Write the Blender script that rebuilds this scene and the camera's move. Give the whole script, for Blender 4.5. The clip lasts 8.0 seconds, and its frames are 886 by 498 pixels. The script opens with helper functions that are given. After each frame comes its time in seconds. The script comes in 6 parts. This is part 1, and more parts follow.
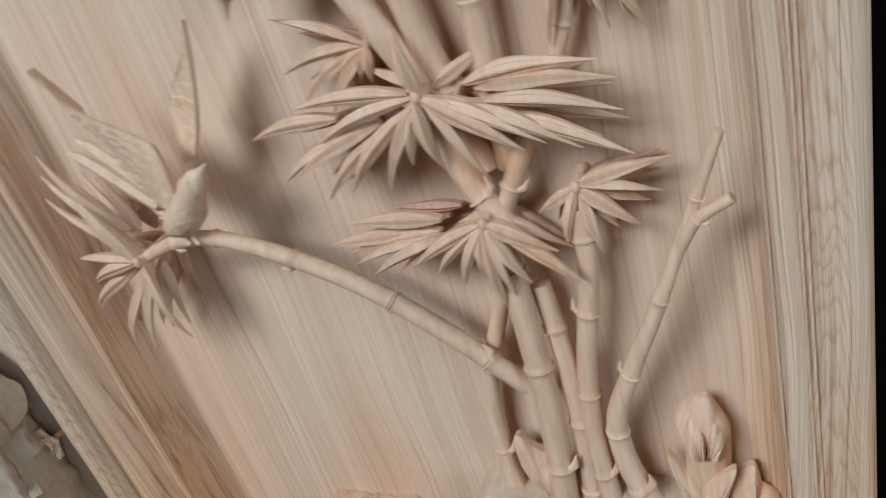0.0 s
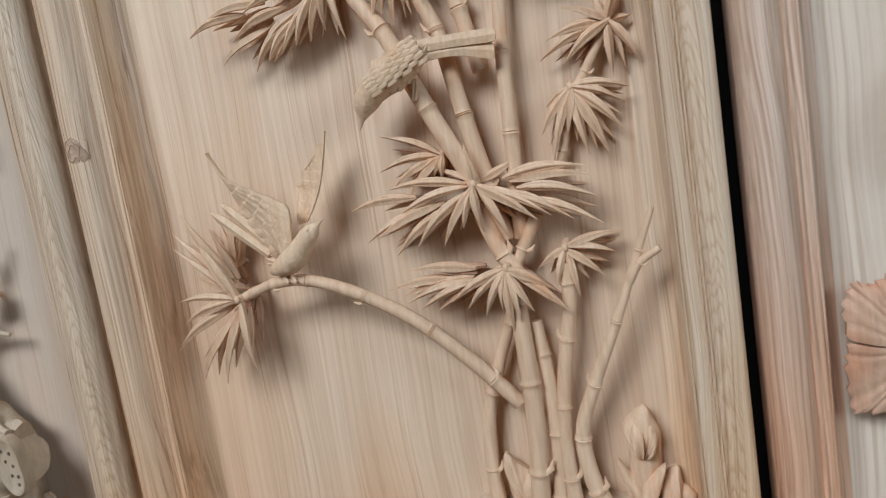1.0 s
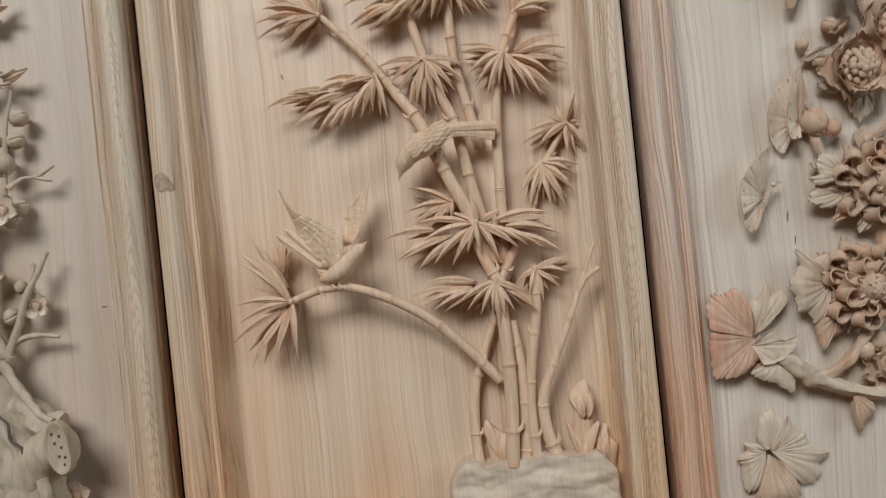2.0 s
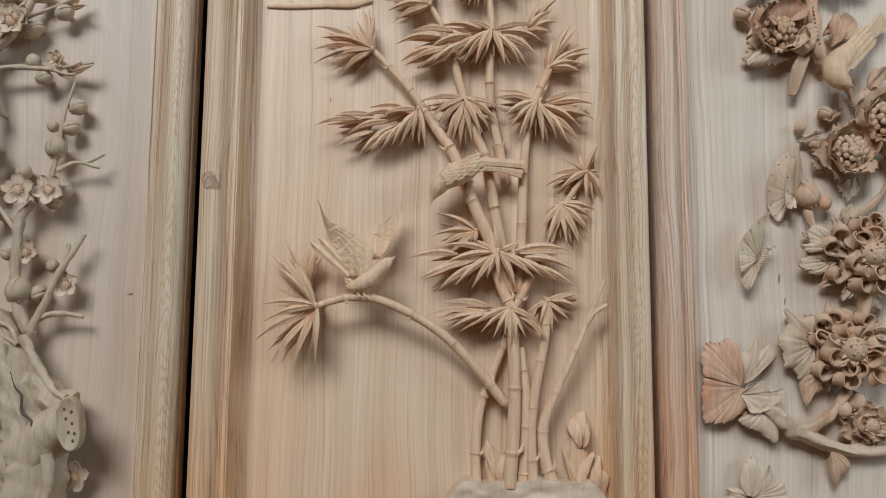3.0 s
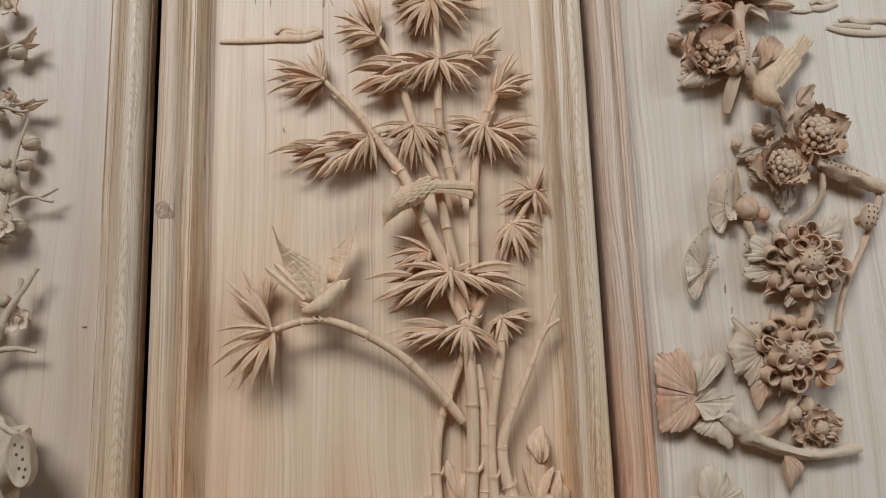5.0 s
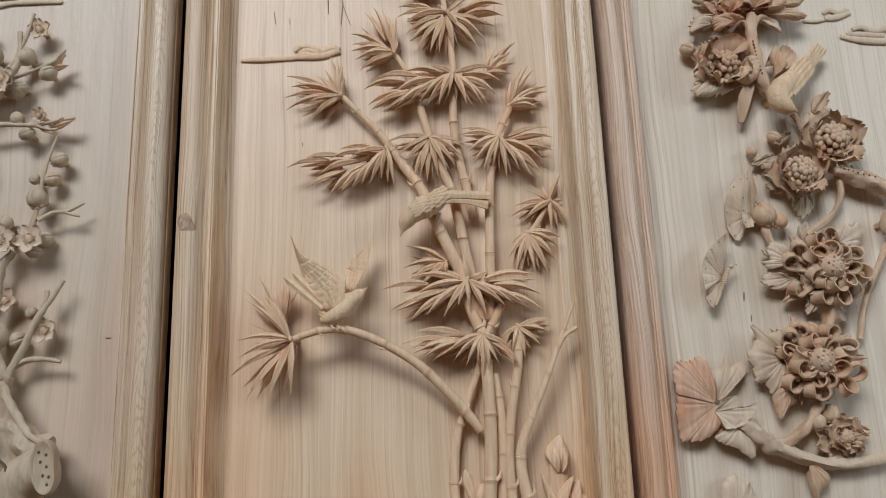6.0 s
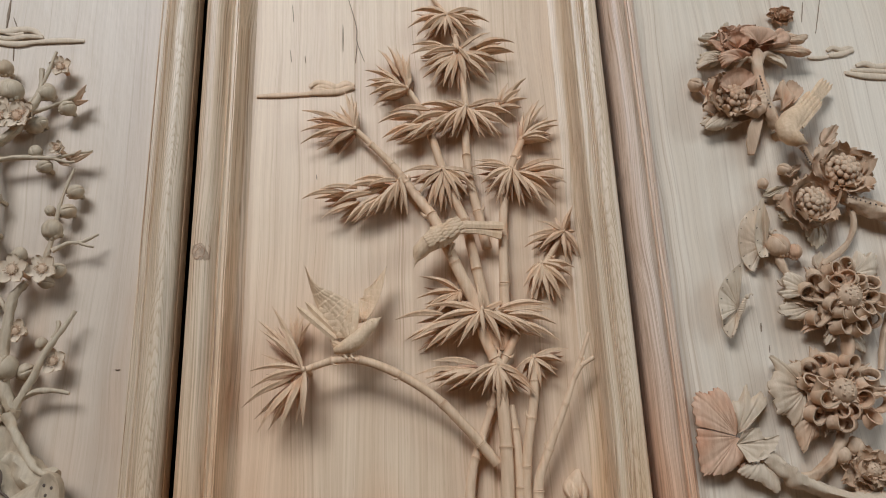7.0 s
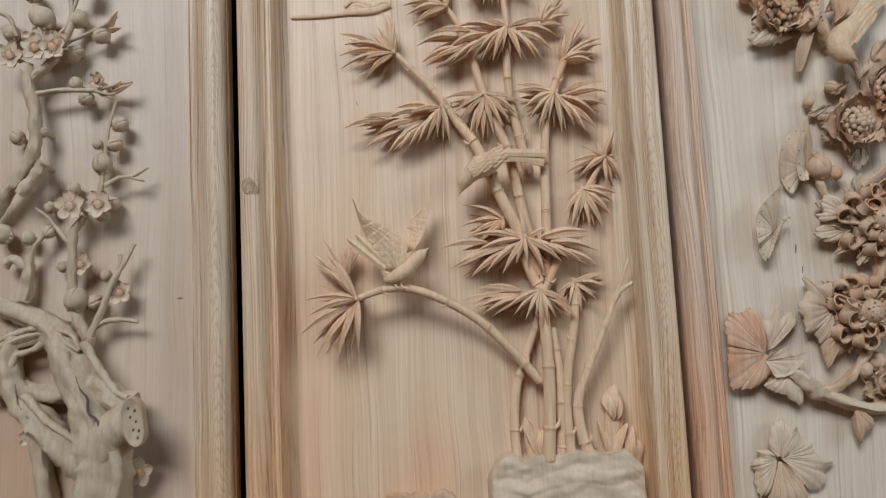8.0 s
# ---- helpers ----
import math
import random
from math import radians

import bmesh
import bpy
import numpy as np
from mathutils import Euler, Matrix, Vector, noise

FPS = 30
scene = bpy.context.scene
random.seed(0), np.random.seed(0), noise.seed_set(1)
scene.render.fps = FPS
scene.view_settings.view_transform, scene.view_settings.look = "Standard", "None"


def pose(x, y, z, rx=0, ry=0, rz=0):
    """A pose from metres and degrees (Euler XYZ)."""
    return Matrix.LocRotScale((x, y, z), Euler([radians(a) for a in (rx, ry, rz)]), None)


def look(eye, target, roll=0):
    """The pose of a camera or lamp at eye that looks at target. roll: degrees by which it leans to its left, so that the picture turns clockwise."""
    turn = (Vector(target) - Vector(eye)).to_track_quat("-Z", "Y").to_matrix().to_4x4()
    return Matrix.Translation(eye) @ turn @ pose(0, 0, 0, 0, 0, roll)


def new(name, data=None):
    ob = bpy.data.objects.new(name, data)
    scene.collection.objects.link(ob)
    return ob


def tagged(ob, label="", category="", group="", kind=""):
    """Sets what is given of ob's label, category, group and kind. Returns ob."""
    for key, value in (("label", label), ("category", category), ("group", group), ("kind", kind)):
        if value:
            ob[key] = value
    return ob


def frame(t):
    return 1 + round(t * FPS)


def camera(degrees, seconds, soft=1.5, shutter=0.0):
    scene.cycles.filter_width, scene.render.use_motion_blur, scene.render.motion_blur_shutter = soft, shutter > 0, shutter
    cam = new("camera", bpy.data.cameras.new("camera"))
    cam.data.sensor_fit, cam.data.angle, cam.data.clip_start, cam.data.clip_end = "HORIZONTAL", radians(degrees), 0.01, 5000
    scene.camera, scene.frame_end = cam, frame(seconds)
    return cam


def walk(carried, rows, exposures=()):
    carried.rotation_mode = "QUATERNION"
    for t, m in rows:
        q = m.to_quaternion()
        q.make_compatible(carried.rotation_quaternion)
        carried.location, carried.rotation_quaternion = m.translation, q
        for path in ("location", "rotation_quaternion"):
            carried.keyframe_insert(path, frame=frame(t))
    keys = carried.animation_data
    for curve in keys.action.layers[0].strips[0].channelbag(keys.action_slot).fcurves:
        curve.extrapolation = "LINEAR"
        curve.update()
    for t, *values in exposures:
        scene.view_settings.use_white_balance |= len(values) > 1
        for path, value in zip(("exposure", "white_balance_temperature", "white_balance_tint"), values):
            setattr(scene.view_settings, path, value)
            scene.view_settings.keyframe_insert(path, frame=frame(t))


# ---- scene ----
cam = camera(64.5, 8.0, soft=1.0, shutter=0.35)
PATH = [
    (0, (0.426, -0.269, 1.448), (-0.464, 1.304, 0.592), -17.6),
    (0.5, (0.384, -0.39, 1.474), (-0.25, 1.372, 0.771), -11.8),
    (1, (0.405, -0.469, 1.405), (-0.167, 1.43, 1.148), -9),
    (1.5, (0.367, -0.535, 1.352), (0.058, 1.438, 1.253), -7),
    (2, (0.292, -0.689, 1.364), (0.212, 1.31, 1.36), -5.8),
    (3.3, (0.234, -0.733, 1.294), (0.262, 1.253, 1.529), 1),
    (3.5, (0.236, -0.725, 1.287), (0.304, 1.259, 1.53), -0.4),
    (4, (0.25, -0.728, 1.285), (0.366, 1.243, 1.603), -1.5),
    (5.5, (0.256, -0.746, 1.283), (0.342, 1.22, 1.639), -2.4),
    (6, (0.259, -0.745, 1.262), (0.303, 1.209, 1.686), -2.1),
    (6.5, (0.248, -0.733, 1.239), (0.284, 1.194, 1.774), -1.9),
    (7, (0.245, -0.736, 1.236), (0.29, 1.178, 1.816), -2.2),
    (7.5, (0.238, -0.744, 1.243), (0.25, 1.199, 1.714), -2.6),
    (8, (0.214, -0.769, 1.303), (0.208, 1.221, 1.5), -2.8),
]
walk(cam, [(t, look(eye, target, roll)) for t, eye, target, roll in PATH],
     exposures=[(0.0, 0.10, 5950, 10), (0.5, 0.16, 6000, 10), (1.0, 0.14, 6200, 10), (1.5, 0.08, 6380, 10), (2.0, 0.0, 6500, 10), (8.0, 0.0, 6500, 10)])

# ---- light: one high window behind the viewer in a tall hall, another in the side wall to the east ----
world = bpy.data.worlds.new("world")
scene.world = world
world.use_nodes = True
wn = world.node_tree.nodes
sky = wn.new("ShaderNodeTexSky")
sky.sky_type, sky.sun_disc, sky.sun_elevation, sky.sun_rotation = "NISHITA", False, radians(40), radians(200)
world.node_tree.links.new(sky.outputs[0], wn["Background"].inputs[0])
wn["Background"].inputs[1].default_value = 0.12


def window_light(name, at, target, wide, high, watts, colour):
    lamp = bpy.data.lights.new(name, "AREA")
    lamp.shape, lamp.size, lamp.size_y, lamp.energy, lamp.color = "RECTANGLE", wide, high, watts, colour
    ob = new(name, lamp)
    ob.matrix_world = look(at, target)
    return ob


window_light("window_daylight", (-1.30, -4.56, 4.95), (0.2, 0.0, 1.35), 3.0, 2.0, 312.0, (0.875, 0.985, 1.12))
window_light("window_daylight", (4.16, -2.45, 2.60), (0.45, 0.0, 1.35), 1.7, 1.5, 55.0, (0.80, 1.0, 1.16))


# ---- materials ----
def nodes_of(name):
    m = bpy.data.materials.new(name)
    m.use_nodes = True
    return m, m.node_tree, m.node_tree.nodes["Principled BSDF"]


def link(tree, a, b):
    tree.links.new(a, b)


def ramp(tree, source, stops):
    r = tree.nodes.new("ShaderNodeValToRGB")
    while len(r.color_ramp.elements) < len(stops):
        r.color_ramp.elements.new(0.5)
    for e, (at, c) in zip(r.color_ramp.elements, stops):
        e.position, e.color = at, (*c, 1)
    link(tree, source, r.inputs[0])
    return r.outputs[0]


def noise_at(tree, vector, scale, detail=4.0, rough=0.55, warp=0.0):
    n = tree.nodes.new("ShaderNodeTexNoise")
    n.inputs["Scale"].default_value, n.inputs["Detail"].default_value = scale, detail
    n.inputs["Roughness"].default_value, n.inputs["Distortion"].default_value = rough, warp
    link(tree, vector, n.inputs["Vector"])
    return n.outputs[0]


def mixed(tree, way, fac, a, b):
    m = tree.nodes.new("ShaderNodeMix")
    m.data_type, m.blend_type = "RGBA", way
    if isinstance(fac, float):
        m.inputs[0].default_value = fac
    else:
        link(tree, fac, m.inputs[0])
    for s, v in ((m.inputs[6], a), (m.inputs[7], b)):
        if isinstance(v, tuple):
            s.default_value = (*v, 1)
        else:
            link(tree, v, s)
    return m.outputs[2]


def wood(name, pale, deep, blush, offset=0.0, grain=1.0, rough=0.5, relief=0.3, fine=1.0, blush_from=0.5, rings=0.0, heart_x=0.0, foot=0.0, streak=0.5):
    """Planed softwood with its grain running up the board; pale and deep are the grain's colours, blush the heartwood's."""
    m, tree, bsdf = nodes_of(name)
    tc = tree.nodes.new("ShaderNodeTexCoord")

    def stretched(sx, sy, sz):
        mp = tree.nodes.new("ShaderNodeMapping")
        mp.inputs["Scale"].default_value, mp.inputs["Location"].default_value = (sx, sy, sz), (offset, offset * 0.7, offset * 0.3)
        link(tree, warped.outputs[0], mp.inputs[0])
        return mp.outputs[0]

    # the grain wanders a little from side to side
    slow = tree.nodes.new("ShaderNodeMapping")
    slow.inputs["Scale"].default_value, slow.inputs["Location"].default_value = (7.0, 7.0, 3.0), (offset, 0, offset)
    link(tree, tc.outputs["Object"], slow.inputs[0])
    drift = tree.nodes.new("ShaderNodeTexNoise")
    drift.inputs["Scale"].default_value = 1.0
    link(tree, slow.outputs[0], drift.inputs["Vector"])
    warped = tree.nodes.new("ShaderNodeVectorMath")
    warped.operation = "MULTIPLY_ADD"
    link(tree, drift.outputs["Color"], warped.inputs[0])
    warped.inputs[1].default_value = (0.03, 0.0, 0.0)
    link(tree, tc.outputs["Object"], warped.inputs[2])
    lines = noise_at(tree, stretched(330 * fine, 120 * fine, 3.0 * fine), 1.0, 5.0, 0.65, 0.2)
    broad = noise_at(tree, stretched(48, 24, 1.1), 1.0, 4.0, 0.55, 0.3)
    patch = noise_at(tree, stretched(6.0, 5.0, 1.5), 1.0, 3.0, 0.55, 0.6)
    pores = noise_at(tree, stretched(1100, 600, 45), 1.0, 2.0)
    base = ramp(tree, lines, [(0.5 - 0.20 / grain, deep), (0.5 + 0.12 / grain, pale)])
    wide = ramp(tree, broad, [(0.36, (0.86, 0.80, 0.74)), (0.60, (1, 1, 1))])
    base = mixed(tree, "MULTIPLY", min(1.0, 0.55 * grain), base, wide)
    # sparse darker fibres, long and thin
    fibre = noise_at(tree, stretched(210 * fine, 90 * fine, 1.7), 1.0, 3.0, 0.7, 0.35)
    base = mixed(tree, "MULTIPLY", streak, base, ramp(tree, fibre, [(0.33, (0.66, 0.54, 0.44)), (0.43, (1, 1, 1))]))
    if rings:
        # nested arches where a growth ring was cut flat
        xyz = tree.nodes.new("ShaderNodeSeparateXYZ")
        link(tree, tc.outputs["Object"], xyz.inputs[0])

        def sums(op, a, b):
            n = tree.nodes.new("ShaderNodeMath")
            n.operation = op
            for i, v in enumerate((a, b)):
                if isinstance(v, (int, float)):
                    n.inputs[i].default_value = v
                else:
                    link(tree, v, n.inputs[i])
            return n.outputs[0]

        dx = sums("SUBTRACT", xyz.outputs[0], heart_x)
        arch = sums("ADD", sums("MULTIPLY", xyz.outputs[2], 62.0), sums("MULTIPLY", sums("MINIMUM", sums("MULTIPLY", dx, dx), 0.00013), 42000.0))
        arch = sums("ADD", arch, sums("MULTIPLY", noise_at(tree, stretched(60, 30, 7), 1.0, 4.0), 9.0))
        ring = ramp(tree, sums("FRACT", arch, 0.0), [(0.0, (0.74, 0.64, 0.54)), (0.35, (1, 1, 1)), (0.85, (1, 1, 1)), (1.0, (0.74, 0.64, 0.54))])
        near = tree.nodes.new("ShaderNodeMapRange")
        near.inputs[1].default_value, near.inputs[2].default_value = 0.00004, 0.00013
        near.inputs[3].default_value, near.inputs[4].default_value = rings, 0.0
        link(tree, sums("MULTIPLY", dx, dx), near.inputs[0])
        base = mixed(tree, "MULTIPLY", near.outputs[0], base, ring)
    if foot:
        # redder heartwood lower down, with warm low light also painted in
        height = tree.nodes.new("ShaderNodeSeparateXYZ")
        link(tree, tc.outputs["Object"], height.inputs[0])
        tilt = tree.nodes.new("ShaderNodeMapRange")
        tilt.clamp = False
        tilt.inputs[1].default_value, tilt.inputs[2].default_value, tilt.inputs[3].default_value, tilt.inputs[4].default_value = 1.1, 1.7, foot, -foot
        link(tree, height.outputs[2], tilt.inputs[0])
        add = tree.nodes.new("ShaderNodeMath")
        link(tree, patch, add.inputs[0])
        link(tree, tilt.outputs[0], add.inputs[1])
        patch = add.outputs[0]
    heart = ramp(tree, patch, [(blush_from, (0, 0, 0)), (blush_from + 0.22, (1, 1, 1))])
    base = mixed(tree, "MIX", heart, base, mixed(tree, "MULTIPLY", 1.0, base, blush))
    speck = ramp(tree, pores, [(0.30, (0.80, 0.76, 0.70)), (0.42, (1, 1, 1))])
    base = mixed(tree, "MULTIPLY", 0.35, base, speck)
    link(tree, base, bsdf.inputs["Base Color"])
    rr = tree.nodes.new("ShaderNodeMapRange")
    rr.inputs[3].default_value, rr.inputs[4].default_value = rough - 0.12, rough + 0.08
    link(tree, broad, rr.inputs[0])
    link(tree, rr.outputs[0], bsdf.inputs["Roughness"])
    bsdf.inputs["Specular IOR Level"].default_value = 0.5
    b = tree.nodes.new("ShaderNodeBump")
    b.inputs["Strength"].default_value, b.inputs["Distance"].default_value = relief, 0.0008
    link(tree, lines, b.inputs["Height"])
    hollow = tree.nodes.new("ShaderNodeBump")
    hollow.inputs["Strength"].default_value, hollow.inputs["Distance"].default_value = 0.35, 0.004
    link(tree, noise_at(tree, stretched(38, 30, 14), 1.0, 3.0), hollow.inputs["Height"])
    link(tree, b.outputs[0], hollow.inputs["Normal"])
    link(tree, hollow.outputs[0], bsdf.inputs["Normal"])
    return m


def carved(name, pale, deep, blush, offset=0.0, blush_from=0.55, scales=0.0):
    """Carved wood: tool marks and a little grain, redder where the heartwood was reached."""
    m, tree, bsdf = nodes_of(name)
    tc = tree.nodes.new("ShaderNodeTexCoord")
    mp = tree.nodes.new("ShaderNodeMapping")
    mp.inputs["Location"].default_value = (offset, offset, offset)
    link(tree, tc.outputs["Object"], mp.inputs[0])
    st = tree.nodes.new("ShaderNodeMapping")
    st.inputs["Scale"].default_value = (1.0, 0.7, 0.12)
    link(tree, mp.outputs[0], st.inputs[0])
    fibres = noise_at(tree, st.outputs[0], 260.0, 4.0, 0.6)
    patch = noise_at(tree, mp.outputs[0], 22.0, 3.0, 0.55, 0.5)
    marks = noise_at(tree, mp.outputs[0], 330.0, 3.0, 0.6)
    base = ramp(tree, fibres, [(0.32, deep), (0.62, pale)])
    heart = ramp(tree, patch, [(blush_from, (0, 0, 0)), (blush_from + 0.2, (1, 1, 1))])
    base = mixed(tree, "MIX", heart, base, mixed(tree, "MULTIPLY", 1.0, base, blush))
    info = tree.nodes.new("ShaderNodeObjectInfo")
    tone = ramp(tree, info.outputs["Random"], [(0.0, (0.90, 0.88, 0.86)), (1.0, (1.0, 1.0, 1.0))])
    base = mixed(tree, "MULTIPLY", 1.0, base, tone)
    link(tree, base, bsdf.inputs["Base Color"])
    bsdf.inputs["Roughness"].default_value = 0.62
    bsdf.inputs["Specular IOR Level"].default_value = 0.35
    b = tree.nodes.new("ShaderNodeBump")
    b.inputs["Strength"].default_value, b.inputs["Distance"].default_value = 0.6, 0.0010
    height = mixed(tree, "MIX", 0.5, fibres, marks)
    if scales:
        vo = tree.nodes.new("ShaderNodeTexVoronoi")
        vo.inputs["Scale"].default_value = 330.0
        link(tree, mp.outputs[0], vo.inputs["Vector"])
        height = mixed(tree, "MIX", scales, height, vo.outputs["Distance"])
    link(tree, height, b.inputs["Height"])
    link(tree, b.outputs[0], bsdf.inputs["Normal"])
    return m


def plain(name, colour, rough=0.8, scale=6.0, spread=0.12):
    m, tree, bsdf = nodes_of(name)
    tc = tree.nodes.new("ShaderNodeTexCoord")
    n = noise_at(tree, tc.outputs["Object"], scale, 5.0)
    link(tree, ramp(tree, n, [(0.3, tuple(c * (1 - spread) for c in colour)), (0.7, colour)]), bsdf.inputs["Base Color"])
    bsdf.inputs["Roughness"].default_value = rough
    return m


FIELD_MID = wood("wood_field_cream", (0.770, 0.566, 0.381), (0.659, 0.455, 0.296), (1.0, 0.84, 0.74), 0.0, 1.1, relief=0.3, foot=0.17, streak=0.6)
FIELD_LEFT = wood("wood_field_pale_pink", (0.622, 0.487, 0.363), (0.556, 0.426, 0.312), (1.0, 0.85, 0.74), 3.1, 0.9, relief=0.15, streak=0.3, foot=0.16)
FIELD_RIGHT = wood("wood_field_ashen", (0.733, 0.606, 0.470), (0.628, 0.507, 0.383), (1.0, 0.88, 0.76), 7.7, 0.85, relief=0.3, blush_from=0.60, foot=0.10)
# the stiles' colour shift paints in cool sheen high up, warmth lower down
STILE_A = wood("wood_stile_cream", (0.757, 0.554, 0.372), (0.515, 0.342, 0.206), (1.0, 0.80, 0.64), 1.7, 1.5, rough=0.44, relief=0.7, fine=2.0, streak=1.0, foot=0.2)
STILE_B = wood("wood_stile_arched_grain", (0.752, 0.579, 0.409), (0.520, 0.376, 0.244), (1.0, 0.84, 0.68), 5.3, 1.45, rough=0.44, relief=0.7, fine=2.0, rings=0.70, streak=1.0, heart_x=-0.0255, foot=0.2)
STILE_D = wood("wood_stile_honey", (0.790, 0.610, 0.430), (0.570, 0.400, 0.250), (1.0, 0.80, 0.60), 6.1, 1.4, rough=0.42, relief=0.7, fine=2.0, rings=0.65, streak=0.9, heart_x=0.436, foot=0.3)
STILE_C = wood("wood_stile_reddish", (0.742, 0.540, 0.395), (0.494, 0.315, 0.209), (1.0, 0.82, 0.70), 9.1, 1.5, rough=0.44, relief=0.7, fine=2.0, blush_from=0.47, streak=1.0, foot=0.3)
CARVE = carved("carved_cream_wood", (0.771, 0.528, 0.339), (0.650, 0.423, 0.259), (1.0, 0.81, 0.69))
CARVE_BIRD = carved("carved_honey_wood", (0.742, 0.520, 0.330), (0.618, 0.411, 0.249), (1.0, 0.9, 0.8), 4.0, scales=0.6)
CARVE_GREY = carved("carved_ashen_wood", (0.540, 0.413, 0.281), (0.441, 0.334, 0.224), (1.0, 0.9, 0.82), 8.0)
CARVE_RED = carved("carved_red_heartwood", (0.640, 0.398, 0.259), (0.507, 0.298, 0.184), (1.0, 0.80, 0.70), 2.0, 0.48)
CARVE_BROWN = carved("carved_tan_wood", (0.628, 0.433, 0.286), (0.523, 0.348, 0.219), (1.0, 0.82, 0.72), 6.0, 0.5)
STONE_WOOD = carved("carved_pale_grey_wood", (0.661, 0.508, 0.360), (0.573, 0.428, 0.295), (1.0, 0.93, 0.86), 5.0)
# near black stands in for the unlit depth of the door gaps
GAP_SHADE = plain("gap_shade_black", (0.012, 0.009, 0.007), 0.9)
CRACK = plain("dark_crack", (0.27, 0.185, 0.12), 0.9)
KNOT = plain("brown_knot", (0.58, 0.385, 0.245), 0.65, 240.0, 0.45)
KNOT_LINE = plain("knot_ring_brown", (0.40, 0.22, 0.12), 0.8, 300.0, 0.3)
PIT = plain("dark_pit", (0.14, 0.09, 0.06), 0.8, 200.0, 0.4)
PLASTER = plain("grey_plaster", (0.10, 0.098, 0.09), 0.9)
FLOORING = plain("brown_floor", (0.20, 0.115, 0.062), 0.6)


# ---- making meshes ----
def V(p, h):
    """A point at (x, z) on the door, h metres proud of its field."""
    return Vector((p[0], -h, p[1]))


def mesh_of(name, bm, material, smooth=True, sharp=46):
    bmesh.ops.recalc_face_normals(bm, faces=bm.faces)
    me = bpy.data.meshes.new(name)
    bm.to_mesh(me)
    bm.free()
    me.materials.append(material)
    if smooth:
        me.polygons.foreach_set("use_smooth", [True] * len(me.polygons))
        me.set_sharp_from_angle(angle=radians(sharp))
    return me


def thing(name, at, label, category, group="", kind=""):
    ob = new(name)
    ob.location, ob.empty_display_size = at, 0.02
    return tagged(ob, label, category, group, kind)


def part(name, bm, material, parent, label="", smooth=True, sharp=46):
    ob = new(name, mesh_of(name, bm, material, smooth, sharp))
    ob.parent = parent
    if parent.data is None:
        ob.matrix_parent_inverse = Matrix.Translation(-Vector(parent.location))
    return tagged(ob, label)


def solo(name, bm, material, label, category, group="", kind="", smooth=True):
    return tagged(new(name, mesh_of(name, bm, material, smooth)), label, category, group, kind)


def spline(points, steps):
    """Catmull-Rom through the points; each a tuple of numbers of any length."""
    pts = [np.array(p, dtype=float) for p in points]
    pts = [2 * pts[0] - pts[1]] + pts + [2 * pts[-1] - pts[-2]]
    out = []
    for i in range(1, len(pts) - 2):
        a, b, c, d = pts[i - 1:i + 3]
        for k in range(steps):
            u = k / steps
            out.append(0.5 * (2 * b + (c - a) * u + (2 * a - 5 * b + 4 * c - d) * u * u + (3 * b - a - 3 * c + d) * u ** 3))
    out.append(pts[-2])
    return out


def tube(bm, centres, radii, seg=10, wobble=0.0, flat=1.0, cap=True, ridge=0.0):
    """A tube along the centres; flat < 1 presses it towards the board."""
    rings = []
    n = len(centres)
    cs = [Vector(c) for c in centres]
    for i, (c, r) in enumerate(zip(cs, radii)):
        d = (cs[min(i + 1, n - 1)] - cs[max(i - 1, 0)]).normalized()
        side = d.cross(Vector((0, -1, 0)))
        side = side.normalized() if side.length > 1e-4 else Vector((1, 0, 0))
        up = side.cross(d).normalized()
        ring = []
        for k in range(seg):
            a = 2 * math.pi * k / seg
            rr = r * (1 + ridge * (math.sin(3 * a + 5.0 * i / n) + 0.6 * math.sin(5 * a - 9.0 * i / n)))
            q = c + side * (rr * math.cos(a)) + up * (rr * flat * math.sin(a))
            if wobble:
                q += (q - c) * (wobble * noise.noise(q * 90) + 0.6 * wobble * noise.noise(q * 260))
            ring.append(bm.verts.new(q))
        rings.append(ring)
    for a, b in zip(rings, rings[1:]):
        for k in range(seg):
            bm.faces.new((a[k], a[(k + 1) % seg], b[(k + 1) % seg], b[k]))
    if cap:
        bm.faces.new(rings[0]), bm.faces.new(rings[-1])
    return rings


def ball(bm, centre, rx, ry, rz, turn=0.0, seg=12, rows=8, bumps=0.0):
    """An ellipsoid, turned in the board's plane by degrees."""
    m = Matrix.Translation(centre) @ Matrix.Rotation(radians(-turn), 4, "Y")
    made = bmesh.ops.create_uvsphere(bm, u_segments=seg, v_segments=rows, radius=1.0)["verts"]
    for v in made:
        co = Vector((v.co.x * rx, v.co.y * ry, v.co.z * rz))
        if bumps:
            co *= 1 + bumps * noise.noise(co * 300 + Vector(centre) * 50)
        v.co = m @ co
    return made


